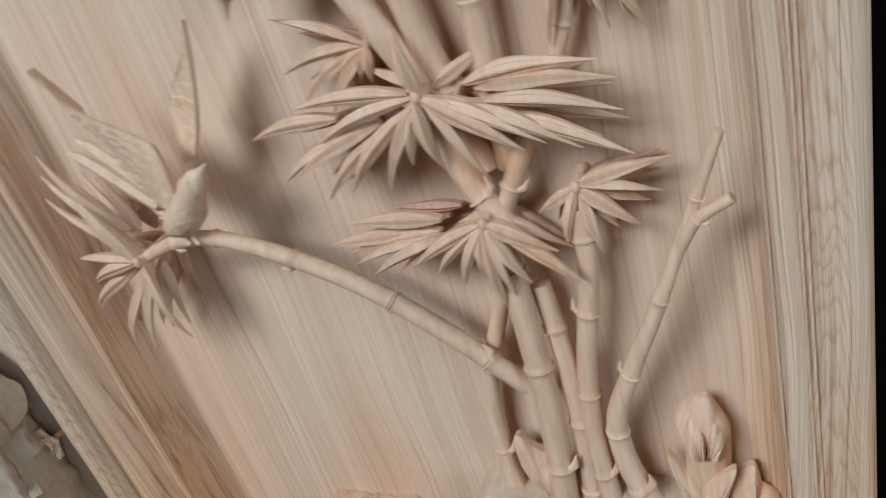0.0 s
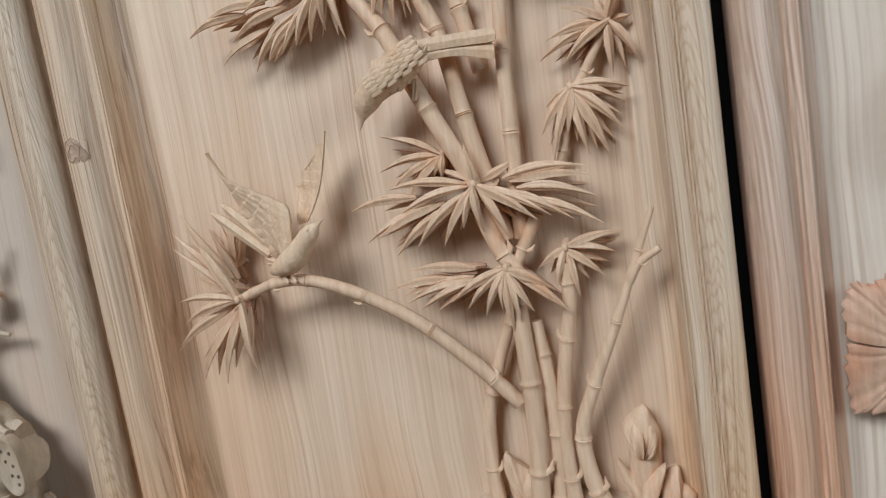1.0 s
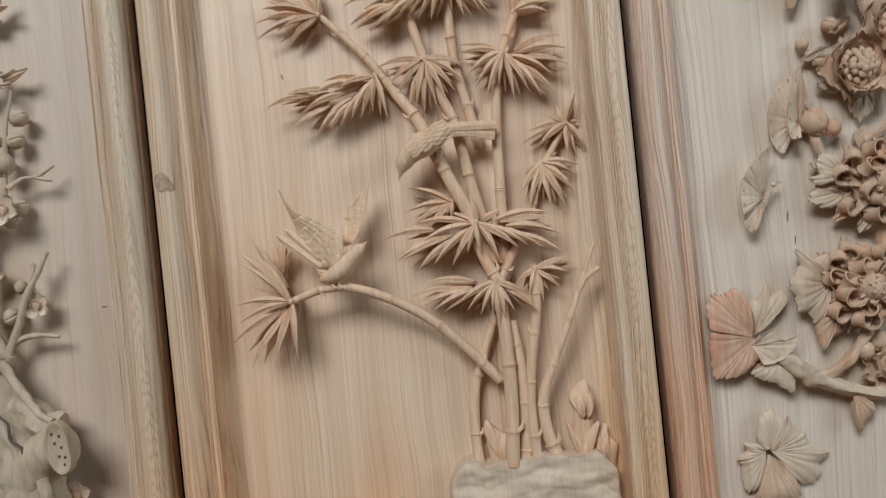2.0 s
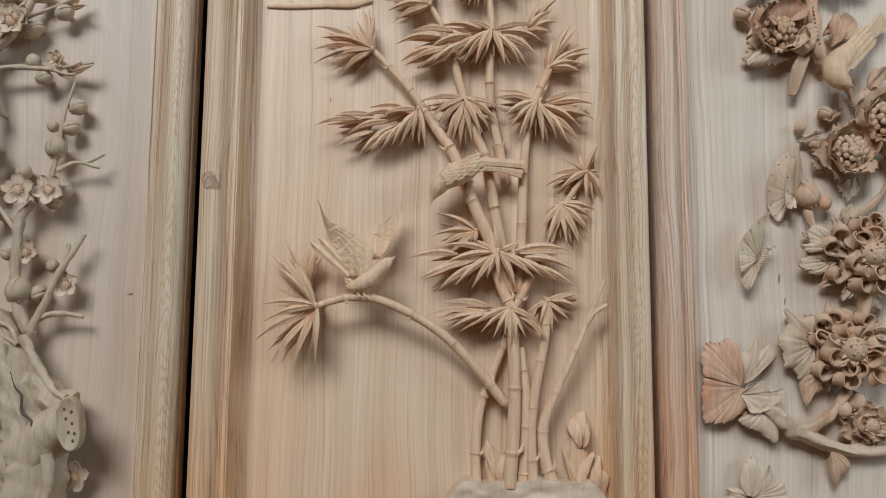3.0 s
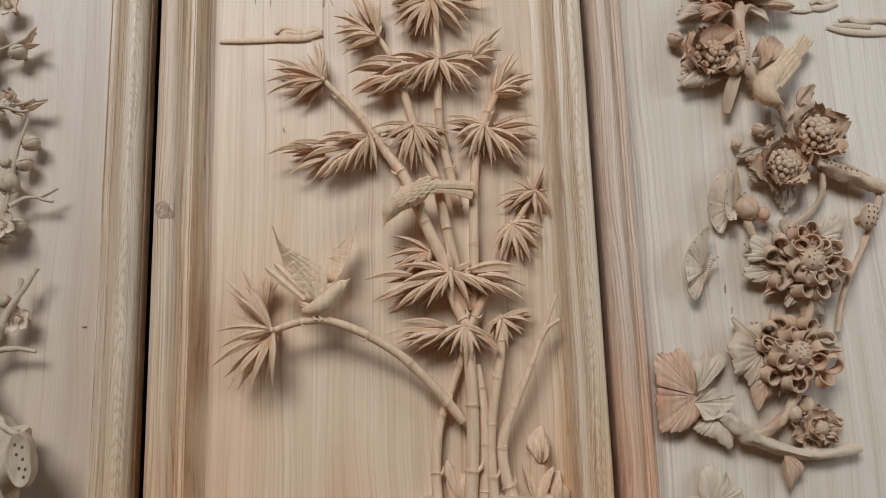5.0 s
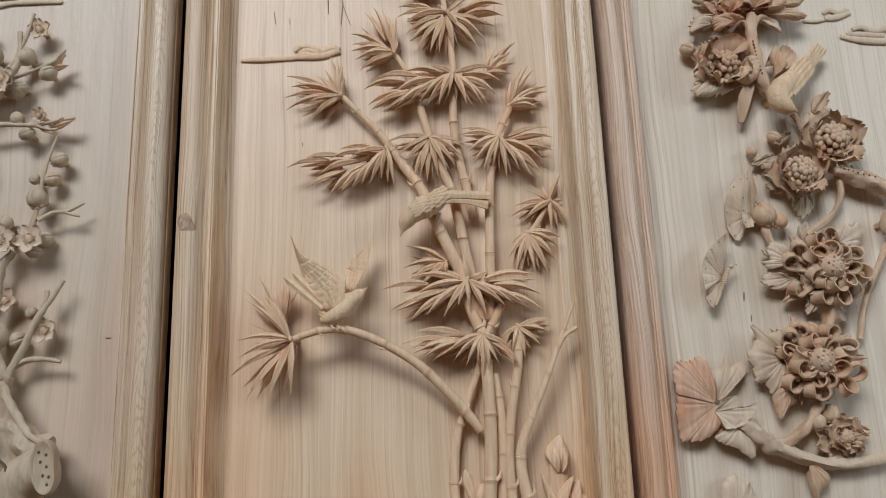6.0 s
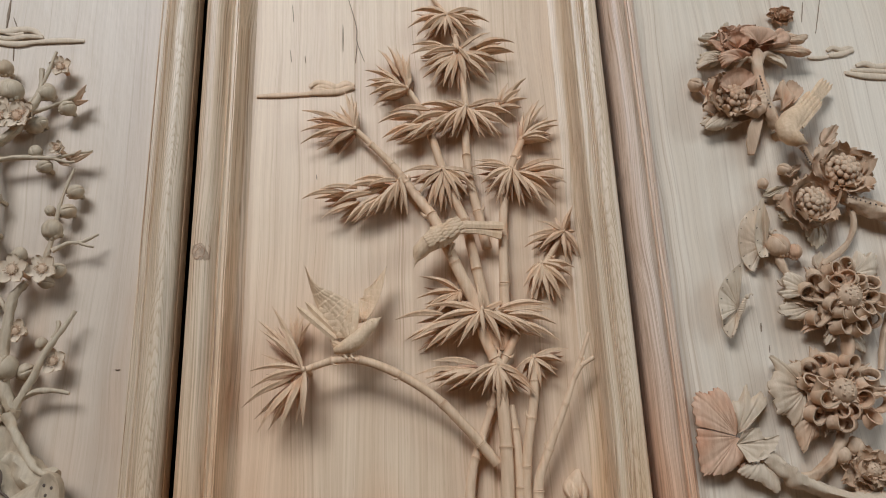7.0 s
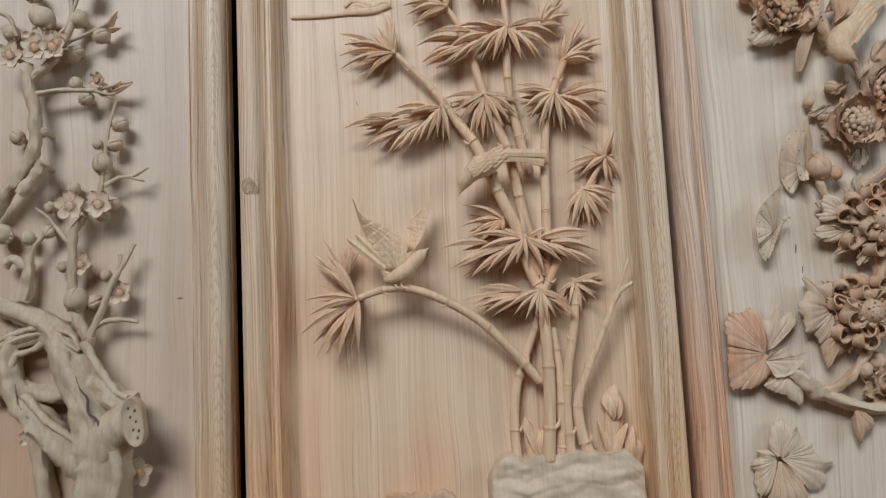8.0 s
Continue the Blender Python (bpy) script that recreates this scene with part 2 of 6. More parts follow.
def sheet(bm, rows, thick):
    """A closed thin solid from a grid of points; thick is towards the board."""
    front = [[bm.verts.new(p) for p in r] for r in rows]
    deep = thick if isinstance(thick, list) else [thick] * len(rows)
    back = [[bm.verts.new(Vector(p) + Vector((0, d, 0))) for p in r] for r, d in zip(rows, deep)]
    n, m = len(rows), len(rows[0])
    for i in range(n - 1):
        for j in range(m - 1):
            bm.faces.new((front[i][j], front[i][j + 1], front[i + 1][j + 1], front[i + 1][j]))
            bm.faces.new((back[i][j], back[i + 1][j], back[i + 1][j + 1], back[i][j + 1]))
    for i in range(n - 1):
        for j in (0, m - 1):
            bm.faces.new((front[i][j], front[i + 1][j], back[i + 1][j], back[i][j]))
    for j in range(m - 1):
        for i in (0, n - 1):
            bm.faces.new((front[i][j], front[i][j + 1], back[i][j + 1], back[i][j]))


def box(bm, lo, hi):
    vs = [bm.verts.new((x, y, z)) for x in (lo[0], hi[0]) for y in (lo[1], hi[1]) for z in (lo[2], hi[2])]
    for f in ((0, 1, 3, 2), (4, 6, 7, 5), (0, 4, 5, 1), (2, 3, 7, 6), (0, 2, 6, 4), (1, 5, 7, 3)):
        bm.faces.new([vs[i] for i in f])


def peg(bm, centre, h, r=0.003):
    tube(bm, [V(centre, h), V(centre, h * 0.5), V(centre, -0.0005)], [r, r * 0.9, r], 7)


# ---- the room ----
def room():
    def slab(name, lo, hi, material, label):
        bm = bmesh.new()
        box(bm, lo, hi)
        solo(name, bm, material, label, name.split("_")[0], kind="structure", smooth=False)
    slab("floor", (-3.4, -4.6, -0.1), (4.2, 0.3, 0.0), FLOORING, "brown wooden floor in front of the doors")
    slab("ceiling", (-3.4, -4.6, 6.3), (4.2, 0.3, 6.4), PLASTER, "plain grey plaster ceiling")
    slab("wall_west", (-3.5, -4.6, 0.0), (-3.4, 0.3, 6.3), PLASTER, "plain grey plaster side wall")
    slab("wall_north", (-3.4, 0.08, 0.0), (4.2, 0.18, 6.3), GAP_SHADE, "near-black back whose colour stands in for unlit door gaps")
    bm = bmesh.new()
    x0, x1, z0, z1 = -2.85, 0.25, 4.05, 5.85
    for lo, hi in (((-3.4, -4.7, 0), (x0, -4.6, 6.3)), ((x1, -4.7, 0), (4.2, -4.6, 6.3)),
                   ((x0, -4.7, 0), (x1, -4.6, z0)), ((x0, -4.7, z1), (x1, -4.6, 6.3))):
        box(bm, lo, hi)
    solo("wall_south", bm, PLASTER, "grey plaster wall with a high window opening", "wall", kind="structure", smooth=False)
    bm = bmesh.new()
    y0, y1, z0, z1 = -3.35, -1.55, 1.80, 3.40
    for lo, hi in (((4.2, -4.6, 0), (4.3, y0, 6.3)), ((4.2, y1, 0), (4.3, 0.3, 6.3)),
                   ((4.2, y0, 0), (4.3, y1, z0)), ((4.2, y0, z1), (4.3, y1, 6.3))):
        box(bm, lo, hi)
    solo("wall_east", bm, PLASTER, "grey plaster side wall with a window opening", "wall", kind="structure", smooth=False)
    for x, lo, hi in (("west", -3.4, -0.470), ("east", 0.918, 4.2)):
        slab("wall_beside_" + x, (lo, -0.02, 0.0), (hi, 0.075, 6.3), PLASTER, "plain plaster wall beside the doors")


room()

BOTTOM, TOP = 0.25, 2.45
PROFILE = [(0.014, -0.02), (0.014, 0.024), (0.0, 0.0255), (0.0, 0.036), (0.0008, 0.0392), (0.003, 0.0425), (0.007, 0.0446), (0.0115, 0.0450), (0.016, 0.0440), (0.0195, 0.0415), (0.0225, 0.0372), (0.0245, 0.0335),
           (0.0256, 0.0318), (0.0262, 0.0312), (0.0268, 0.0322), (0.0278, 0.0328), (0.0288, 0.0322), (0.0294, 0.0308), (0.0300, 0.0304), (0.0318, 0.0312), (0.0332, 0.0310), (0.0338, 0.0300),
           (0.0343, 0.0306), (0.0352, 0.0304), (0.0360, 0.0280), (0.0370, 0.0190), (0.0382, 0.0100), (0.0402, 0.0045), (0.0435, 0.0012), (0.048, 0.0), (0.048, -0.02)]

PROFILE_NARROW = PROFILE[:3] + [(0.0, 0.036), (0.0006, 0.0400), (0.0025, 0.0432), (0.006, 0.0447), (0.011, 0.0448), (0.0155, 0.0436), (0.0178, 0.0420), (0.0183, 0.0406), (0.0190, 0.0418), (0.0198, 0.0418), (0.0203, 0.0402), (0.0210, 0.0412), (0.0218, 0.0410),
                                (0.0223, 0.0394), (0.0255, 0.0398), (0.0288, 0.0390), (0.0300, 0.0382), (0.0304, 0.0370), (0.0310, 0.0382), (0.0317, 0.0376), (0.0322, 0.0340), (0.0328, 0.0240), (0.0338, 0.0130), (0.0365, 0.0060), (0.041, 0.0018), (0.048, 0.0), (0.048, -0.02)]

PROFILE_WIDE = PROFILE[:4] + [(s * (1.18 if s < 0.0361 else 1.18 - 11.0 * (s - 0.0361)), h) for s, h in PROFILE[4:]]


def stile(x_edge, sign, bump, ease=0.0, rebate=0.0255, profile=PROFILE):
    """A moulded upright: the profile drawn up the door, with slight hand-planed unevenness."""
    bm = bmesh.new()
    n = 60
    rows = []
    # unseen undercut behind the outer edge, added to keep the door gaps black
    shape = [(0.014, -0.02), (0.014, rebate - 0.0015), (0.0, rebate)] + profile[3:]
    for i in range(n + 1):
        z = BOTTOM + (TOP - BOTTOM) * i / n
        rows.append([bm.verts.new((x_edge + sign * s, -h + (ease * max(0.0, 1 - s / 0.010) ** 2 if h > 0.03 else 0) - (bump * noise.noise(Vector((s * 60, 1.3 * x_edge, z * 7))) if h > 0.001 else 0), z)) for s, h in shape])
    for a, b in zip(rows, rows[1:]):
        for k in range(len(a) - 1):
            bm.faces.new((a[k], a[k + 1], b[k + 1], b[k]))
        bm.faces.new((a[-1], a[0], b[0], b[-1]))
    bm.faces.new(rows[0]), bm.faces.new(rows[-1])
    return bm


def door(name, x0, x1, field, left, right, label, ease_left=0.0, ease_right=0.0, rebate=0.0255, profile_right=PROFILE_NARROW):
    d = thing(name, ((x0 + x1) / 2, 0, BOTTOM), label, "carved door", kind="structure")
    bm = bmesh.new()
    nx, nz = 40, 120
    xs = [x0 + 0.0478 + (x1 - x0 - 0.0956) * i / nx for i in range(nx + 1)]
    rows = [[Vector((x, 0.0008 * noise.noise(Vector((x * 14, 2.0, z * 5))), z)) for x in xs] for z in [BOTTOM + (TOP - BOTTOM) * k / nz for k in range(nz + 1)]]
    sheet(bm, rows, 0.018)
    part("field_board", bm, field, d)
    part("stile", stile(x0, 1, 0.0006, ease_left, rebate), left, d)
    part("stile", stile(x1, -1, 0.0006, ease_right, profile=profile_right), right, d)
    for z in (BOTTOM - 0.09, TOP + 0.002):
        bm = bmesh.new()
        box(bm, (x0, -0.043, z), (x1, 0.02, z + 0.088))
        bmesh.ops.bevel(bm, geom=bm.edges[:], offset=0.004, segments=2, affect="EDGES")
        part("rail", bm, left, d)
    return d


W = 0.45
door_left = door("door_1", -0.0135 - W, -0.0135, FIELD_LEFT, STILE_A, STILE_B, "pale planed wooden door with moulded stiles and deep carving", 0.0, 0.0095, profile_right=PROFILE_WIDE)
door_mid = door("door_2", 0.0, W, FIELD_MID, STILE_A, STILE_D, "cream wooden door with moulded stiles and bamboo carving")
door_right = door("door_3", W + 0.010, 2 * W + 0.010, FIELD_RIGHT, STILE_C, STILE_C, "ashen wooden door with reddish moulded stile and flower carving", 0.0095, 0.0, 0.002)


# the sloping rebate and its bead along the edge of the left door
bm = bmesh.new()
sheet(bm, [[Vector((-0.0137 + dx, -h, z)) for dx, h in ((0.0, 0.0268), (0.0007, 0.0274), (0.0013, 0.0262), (0.0018, 0.0225), (0.0024, 0.0180))] for z in np.linspace(BOTTOM, TOP, 30)], 0.002)
part("rebate", bm, STILE_D, door_left)


def crack(points, width, parent, depth=0.0012):
    """A thin dark split in the board."""
    bm = bmesh.new()
    path = spline([(*p, 1.0) for p in points], 5)
    n = len(path)
    rows = []
    for i, (x, z, _) in enumerate(path):
        w = 0.55 * width * (0.25 + math.sin(math.pi * (i + 0.4) / n)) * (0.8 + 0.4 * random.random())
        rows.append([Vector((x - w / 2, -depth, z)), Vector((x, -depth, z)), Vector((x + w / 2, -depth, z))])
    sheet(bm, rows, depth)
    part("crack", bm, CRACK, parent, "dark split in the board")


for pts, w in (([(0.1521, 1.8065), (0.1674, 1.7455), (0.1687, 1.7219), (0.1774, 1.6946)], 0.0016), ([(0.1517, 1.7459), (0.1519, 1.7092)], 0.0013), ([(0.1687, 1.7195), (0.1667, 1.6934)], 0.001),
               ([(0.0903, 1.7756), (0.0923, 1.7516)], 0.0009), ([(0.0892, 1.7125), (0.091, 1.6971)], 0.0009), ([(0.1227, 1.551), (0.1234, 1.5455)], 0.0013), ([(0.1069, 1.7043), (0.1077, 1.6951)], 0.0008)):
    crack(pts, w, door_mid)
for pts, w in (([(-0.2512, 1.7931), (-0.251, 1.7534)], 0.004), ([(-0.2443, 1.7674), (-0.2374, 1.7514)], 0.0018), ([(-0.2391, 1.7297), (-0.2367, 1.7082)], 0.0014), ([(-0.0817, 1.3401), (-0.0787, 1.3394), (-0.077, 1.3399)], 0.002)):
    crack(pts, w, door_left)
for pts, w in (([(0.7397, 1.7657), (0.7254, 1.7178)], 0.0012), ([(0.7178, 1.7623), (0.7111, 1.7341)], 0.001), ([(0.6031, 1.3409), (0.6023, 1.3332)], 0.0012), ([(0.5982, 1.3653), (0.5971, 1.3556)], 0.002)):
    crack(pts, w, door_right)
bm = bmesh.new()
KX, KZ = (0.0116, 1.45)
rows = []
for i in range(11):
    q = i / 10
    rows.append([])
    for k in range(25):
        a = 2 * math.pi * k / 24
        r = q * (1 + 0.25 * noise.noise(Vector((math.cos(a) * 1.3, math.sin(a) * 1.3, 4.0))))
        s0, z0 = KX + 0.0088 * r * math.cos(a), KZ + 0.0105 * r * math.sin(a) - 0.003 * r * r * math.cos(a)
        h = np.interp(s0, [p[0] for p in PROFILE[3:-1]], [p[1] for p in PROFILE[3:-1]])
        rows[-1].append(Vector((s0, -h - 0.0005 * (1 - q ** 4) - 0.00012 * math.sin(q * 22) + 0.0012 * (q > 0.95), z0)))
sheet(bm, rows, 0.002)
knot = part("knot", bm, KNOT, door_mid, "brown knot with dark ring lines in the stile")
for k, (radius, a0, a1, w) in enumerate(((0.0035, 20, 250, 0.0008), (0.0062, -60, 140, 0.0006), (0.0082, 70, 215, 0.0005), (0.0070, 190, 330, 0.0007), (0.0108, -35, 40, 0.0004))):
    bm = bmesh.new()
    pts = []
    for i in range(15):
        a = radians(a0 + (a1 - a0) * i / 14)
        q = radius * (1 + 0.45 * noise.noise(Vector((math.cos(a) * 1.6, math.sin(a) * 1.6, 3.0 * k))))
        s0, z0 = KX + 0.85 * q * math.cos(a), KZ + 1.1 * q * math.sin(a)
        pts.append((s0, -np.interp(s0, [p[0] for p in PROFILE[3:-1]], [p[1] for p in PROFILE[3:-1]]) - 0.0001, z0))
    tube(bm, pts, [w * (0.35 + 0.65 * math.sin(math.pi * (i + 0.5) / 15)) for i in range(15)], 6)
    part("ring_line", bm, KNOT_LINE, knot)


# ---- bamboo ----
def leaf_mesh(base, tip, half_width, lift, bow, thick=0.0022, roll=0.0):
    """A narrow pointed bamboo leaf: a keeled blade with fine grooves, rolled about its own line by degrees, from base to tip."""
    bm = bmesh.new()
    run = tip - base
    side = run.cross(Vector((0, -1, 0))).normalized()
    out = side.cross(run).normalized()
    if out.y > 0:
        out = -out
    c, s = math.cos(radians(roll)), math.sin(radians(roll))
    flat, rise_way = side * c + out * s, out * c - side * s
    rows, deep = [], []
    n = 9
    for i in range(n + 1):
        u = i / n
        w = half_width * (0.22 + 0.78 * math.sin(math.pi * min(1.0, u * 2.3) / 2)) * (1 - u ** 1.8)
        w = max(w, half_width * 0.04)
        m = base + run * u + side * (bow * math.sin(math.pi * u)) + Vector((0, -lift * math.sin(math.pi * min(1, u * 0.9)), 0))
        rows.append([m + flat * (w * k) + rise_way * (w * r) for k, r in ((-1, -0.42), (-0.62, -0.16), (-0.56, -0.22), (-0.08, 0.26), (0.0, 0.12), (0.08, 0.26), (0.56, -0.22), (0.62, -0.16), (1, -0.42))])
        deep.append(0.0006 + thick * min(1.0, 1.15 * (1 - u)))
    sheet(bm, rows, deep)
    return bm


def spray(plant, centre, tips, h, reach=0.047, wide=0.0042, low=0.62, seed=1, material=None, up=0.003):
    """A tuft of leaves that spread from one point on a twig, their tips falling back towards the board."""
    rnd = random.Random(seed)
    h = h * 1.2
    c = V(centre, h)
    bm = bmesh.new()
    ball(bm, c, 0.0022, 0.0022, 0.003, 0, 8, 6)
    tube(bm, [c + Vector((0, 0.002, 0)), c + Vector((0.0005, 0.6 * h + 0.001, 0.002)), V(centre, -0.001)], [0.003, 0.003, 0.0035], 7)
    tuft = part("leaf_spray", bm, material or CARVE, plant, "tuft of narrow pointed carved bamboo leaves")
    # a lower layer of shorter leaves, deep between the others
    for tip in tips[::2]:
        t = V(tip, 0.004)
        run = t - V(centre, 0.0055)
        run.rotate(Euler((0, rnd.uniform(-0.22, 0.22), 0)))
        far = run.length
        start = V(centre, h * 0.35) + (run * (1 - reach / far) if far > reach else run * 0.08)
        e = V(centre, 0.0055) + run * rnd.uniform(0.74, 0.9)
        # heartwood red, also painting in the warm bounce light deep in the tuft
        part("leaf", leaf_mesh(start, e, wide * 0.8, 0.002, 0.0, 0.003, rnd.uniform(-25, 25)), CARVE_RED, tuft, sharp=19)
    # shorter leaves between each two, half way down
    round_about = sorted(tips, key=lambda p: math.atan2(p[1] - centre[1], p[0] - centre[0]))
    for p, q in zip(round_about, round_about[1:]):
        e = V(((p[0] + q[0]) / 2, (p[1] + q[1]) / 2), h * rnd.uniform(0.40, 0.55))
        run = e - V(centre, h * 0.7)
        far = run.length
        start = V(centre, h * 0.7) + (run * (1 - 0.85 * reach / far) if far > 0.85 * reach else run * 0.05)
        if far > 0.012:
            part("leaf", leaf_mesh(start, start + (e - start) * rnd.uniform(0.84, 0.98), wide * rnd.uniform(0.75, 0.95), 0.002, 0.0, 0.0026, rnd.uniform(-35, 35)), material or CARVE, tuft, sharp=19)
    for i, tip in enumerate(tips):
        ht = h * (low + (0.95 - low) * rnd.random())
        t = V(tip, max(0.005, ht))
        run = t - c
        far = run.length
        start = c + Vector((rnd.uniform(-0.001, 0.001), rnd.uniform(-0.002, 0.002), 0))
        if far > reach:
            start = t - run * (reach * rnd.uniform(0.92, 1.05) / far)
            start.y = -(h * 0.75 + rnd.uniform(0, 0.006))
        length = (t - start).length
        bow = (1 if run.x < 0 else -1) * 0.07 * length * (abs(run.x) / max(1e-6, far))
        w = wide * rnd.uniform(0.88, 1.15) * (0.55 + 0.45 * min(1, length / 0.04))
        part("leaf", leaf_mesh(start, t, w * 0.94, up + 0.07 * length, bow, 0.0030, rnd.uniform(-32, 32)), material or CARVE, tuft, sharp=19)


def culm(plant, points, r0, r1, nodes, material=None, name="culm", label="jointed carved bamboo stem"):
    """A jointed stem. points: (x, z, height); nodes: how many joints; a small sheath bud sits at some."""
    bm = bmesh.new()
    path = spline(points, 14)
    n = len(path)
    cs, rs = [], []
    joints = [(k + 0.5) / nodes for k in range(nodes)]
    for i, p in enumerate(path):
        u = i / (n - 1)
        r = r0 + (r1 - r0) * u
        cs.append((p[0], -p[2], p[1]))
        rs.append(r)
    # joint rings are inserted as extra stations
    stations = []
    for i, (c, r) in enumerate(zip(cs, rs)):
        stations.append((i / (n - 1), c, r))
    for u in joints:
        f = u * (n - 1)
        i = min(int(f), n - 2)
        k = f - i
        for du, s in ((-0.030, 1.0), (-0.012, 1.16), (-0.004, 1.2), (0.0, 0.93), (0.004, 1.1), (0.022, 1.0)):
            ff = min(max((u + du * 0.5) * (n - 1), 0), n - 1.001)
            i = int(ff)
            k = ff - i
            c = tuple(cs[i][q] * (1 - k) + cs[i + 1][q] * k for q in range(3))
            stations.append((ff / (n - 1), c, (rs[i] * (1 - k) + rs[i + 1] * k) * s))
    stations.sort(key=lambda s: s[0])
    clean = [stations[0]]
    for s in stations[1:]:
        if (Vector(s[1]) - Vector(clean[-1][1])).length > 0.0002:
            clean.append(s)
    tube(bm, [s[1] for s in clean], [s[2] for s in clean], 16)
    ob = part(name, bm, material or CARVE, plant, label)
    for q, u in enumerate(joints):
        if q % 2 == 0:
            f = min(u * (n - 1), n - 1.001)
            i = int(f)
            c, d = Vector(cs[i]), (Vector(cs[min(i + 1, n - 1)]) - Vector(cs[i])).normalized()
            if d.z < 0:
                d = -d
            s = d.cross(Vector((0, -1, 0))).normalized() * (1 if q % 4 == 0 else -1)
            b2 = bmesh.new()
            r = rs[i]
            a = c + s * r * 0.7 - Vector((0, r * 0.4, 0))
            tube(b2, [a, a + s * r * 0.6 + d * r * 0.5, a + s * r * 0.75 + d * r * 1.5], [r * 0.36, r * 0.34, r * 0.06], 7)
            part("sheath_bud", b2, material or CARVE, ob)
    return ob


def at3(p, h):
    return (p[0], p[1], h)


bamboo = thing("bamboo_plant", V((0.3131, 1.153), 0.0), "cream wood bamboo carved in deep relief with pointed leaves", "carved bamboo")
culm(bamboo, [at3((0.3111, 1.1515), 0.022), at3((0.3159, 1.2177), 0.022), at3((0.316, 1.2765), 0.022), at3((0.3139, 1.3243), 0.02)], 0.0068, 0.0058, 3)
culm(bamboo, [at3((0.3236, 1.1498), 0.016), at3((0.3269, 1.1815), 0.016), at3((0.3283, 1.2401), 0.016), at3((0.3234, 1.2878), 0.013)], 0.0056, 0.0048, 3)
culm(bamboo, [at3((0.3353, 1.1494), 0.017), at3((0.3336, 1.2046), 0.017), at3((0.3391, 1.2514), 0.017), at3((0.348, 1.2957), 0.017), at3((0.3488, 1.3257), 0.017)], 0.0056, 0.0042, 4)
culm(bamboo, [at3((0.357, 1.1478), 0.014), at3((0.347, 1.1805), 0.016), at3((0.3465, 1.2129), 0.018), at3((0.3586, 1.2449), 0.022), at3((0.3744, 1.2796), 0.026), at3((0.3896, 1.3156), 0.028), at3((0.4064, 1.3563), 0.03)], 0.0066, 0.0018, 5)
culm(bamboo, [at3((0.3881, 1.3115), 0.028), at3((0.3956, 1.3229), 0.03), at3((0.4084, 1.3311), 0.031)], 0.0030, 0.0022, 1, name="side_shoot", label="short cut side shoot")
culm(bamboo, [at3((0.2794, 1.1507), 0.010), at3((0.2786, 1.1887), 0.010), at3((0.2824, 1.2241), 0.011), at3((0.2925, 1.2534), 0.012), at3((0.3039, 1.2828), 0.012), at3((0.3128, 1.3095), 0.012)], 0.0056, 0.0036, 3)
# stems between the tufts
culm(bamboo, [at3((0.3179, 1.3203), 0.018), at3((0.3075, 1.3408), 0.018), at3((0.2985, 1.3674), 0.018), at3((0.296, 1.3878), 0.018)], 0.0058, 0.0055, 2)
culm(bamboo, [at3((0.3162, 1.3265), 0.015), at3((0.3287, 1.3482), 0.014), at3((0.341, 1.37), 0.012)], 0.0045, 0.004, 2)
culm(bamboo, [at3((0.3098, 1.3495), 0.010), at3((0.2962, 1.3872), 0.015), at3((0.2804, 1.4224), 0.018), at3((0.2673, 1.4534), 0.02), at3((0.2533, 1.4878), 0.018), at3((0.2338, 1.5181), 0.014)], 0.0066, 0.0056, 3)
culm(bamboo, [at3((0.2338, 1.5181), 0.014), at3((0.2157, 1.5456), 0.014), at3((0.2003, 1.5645), 0.014), at3((0.17, 1.5975), 0.014)], 0.005, 0.0032, 3, name="side_branch", label="slender jointed side branch")
culm(bamboo, [at3((0.312, 1.3449), 0.009), at3((0.3046, 1.3889), 0.014), at3((0.2994, 1.4161), 0.016), at3((0.2928, 1.4538), 0.016), at3((0.2865, 1.4868), 0.014), at3((0.2742, 1.5168), 0.014), at3((0.2648, 1.5474), 0.014), at3((0.2553, 1.5846), 0.012), at3((0.2459, 1.6164), 0.01)], 0.0060, 0.0042, 5)
culm(bamboo, [at3((0.3225, 1.3445), 0.009), at3((0.3242, 1.3867), 0.013), at3((0.3257, 1.4219), 0.014), at3((0.3272, 1.4661), 0.014), at3((0.3309, 1.5051), 0.014), at3((0.3403, 1.5451), 0.014), at3((0.3554, 1.5805), 0.014)], 0.0056, 0.004, 5)
culm(bamboo, [at3((0.3101, 1.4563), 0.006), at3((0.3002, 1.5079), 0.009), at3((0.2933, 1.5478), 0.011), at3((0.2926, 1.5891), 0.012), at3((0.2944, 1.6283), 0.012), at3((0.2893, 1.6915), 0.012), at3((0.2806, 1.7393), 0.01), at3((0.2628, 1.7745), 0.006), at3((0.2544, 1.7924), 0.004)], 0.0056, 0.0018, 5)
culm(bamboo, [at3((0.2494, 1.602), 0.01), at3((0.2423, 1.6259), 0.01), at3((0.228, 1.6507), 0.012)], 0.0036, 0.003, 1, name="side_branch", label="slender jointed side branch")
culm(bamboo, [at3((0.394, 1.471), 0.010), at3((0.3761, 1.443), 0.011), at3((0.3658, 1.4276), 0.011), at3((0.3558, 1.3972), 0.010), at3((0.3461, 1.3767), 0.008)], 0.003, 0.0036, 2, name="side_branch", label="slender jointed side branch")
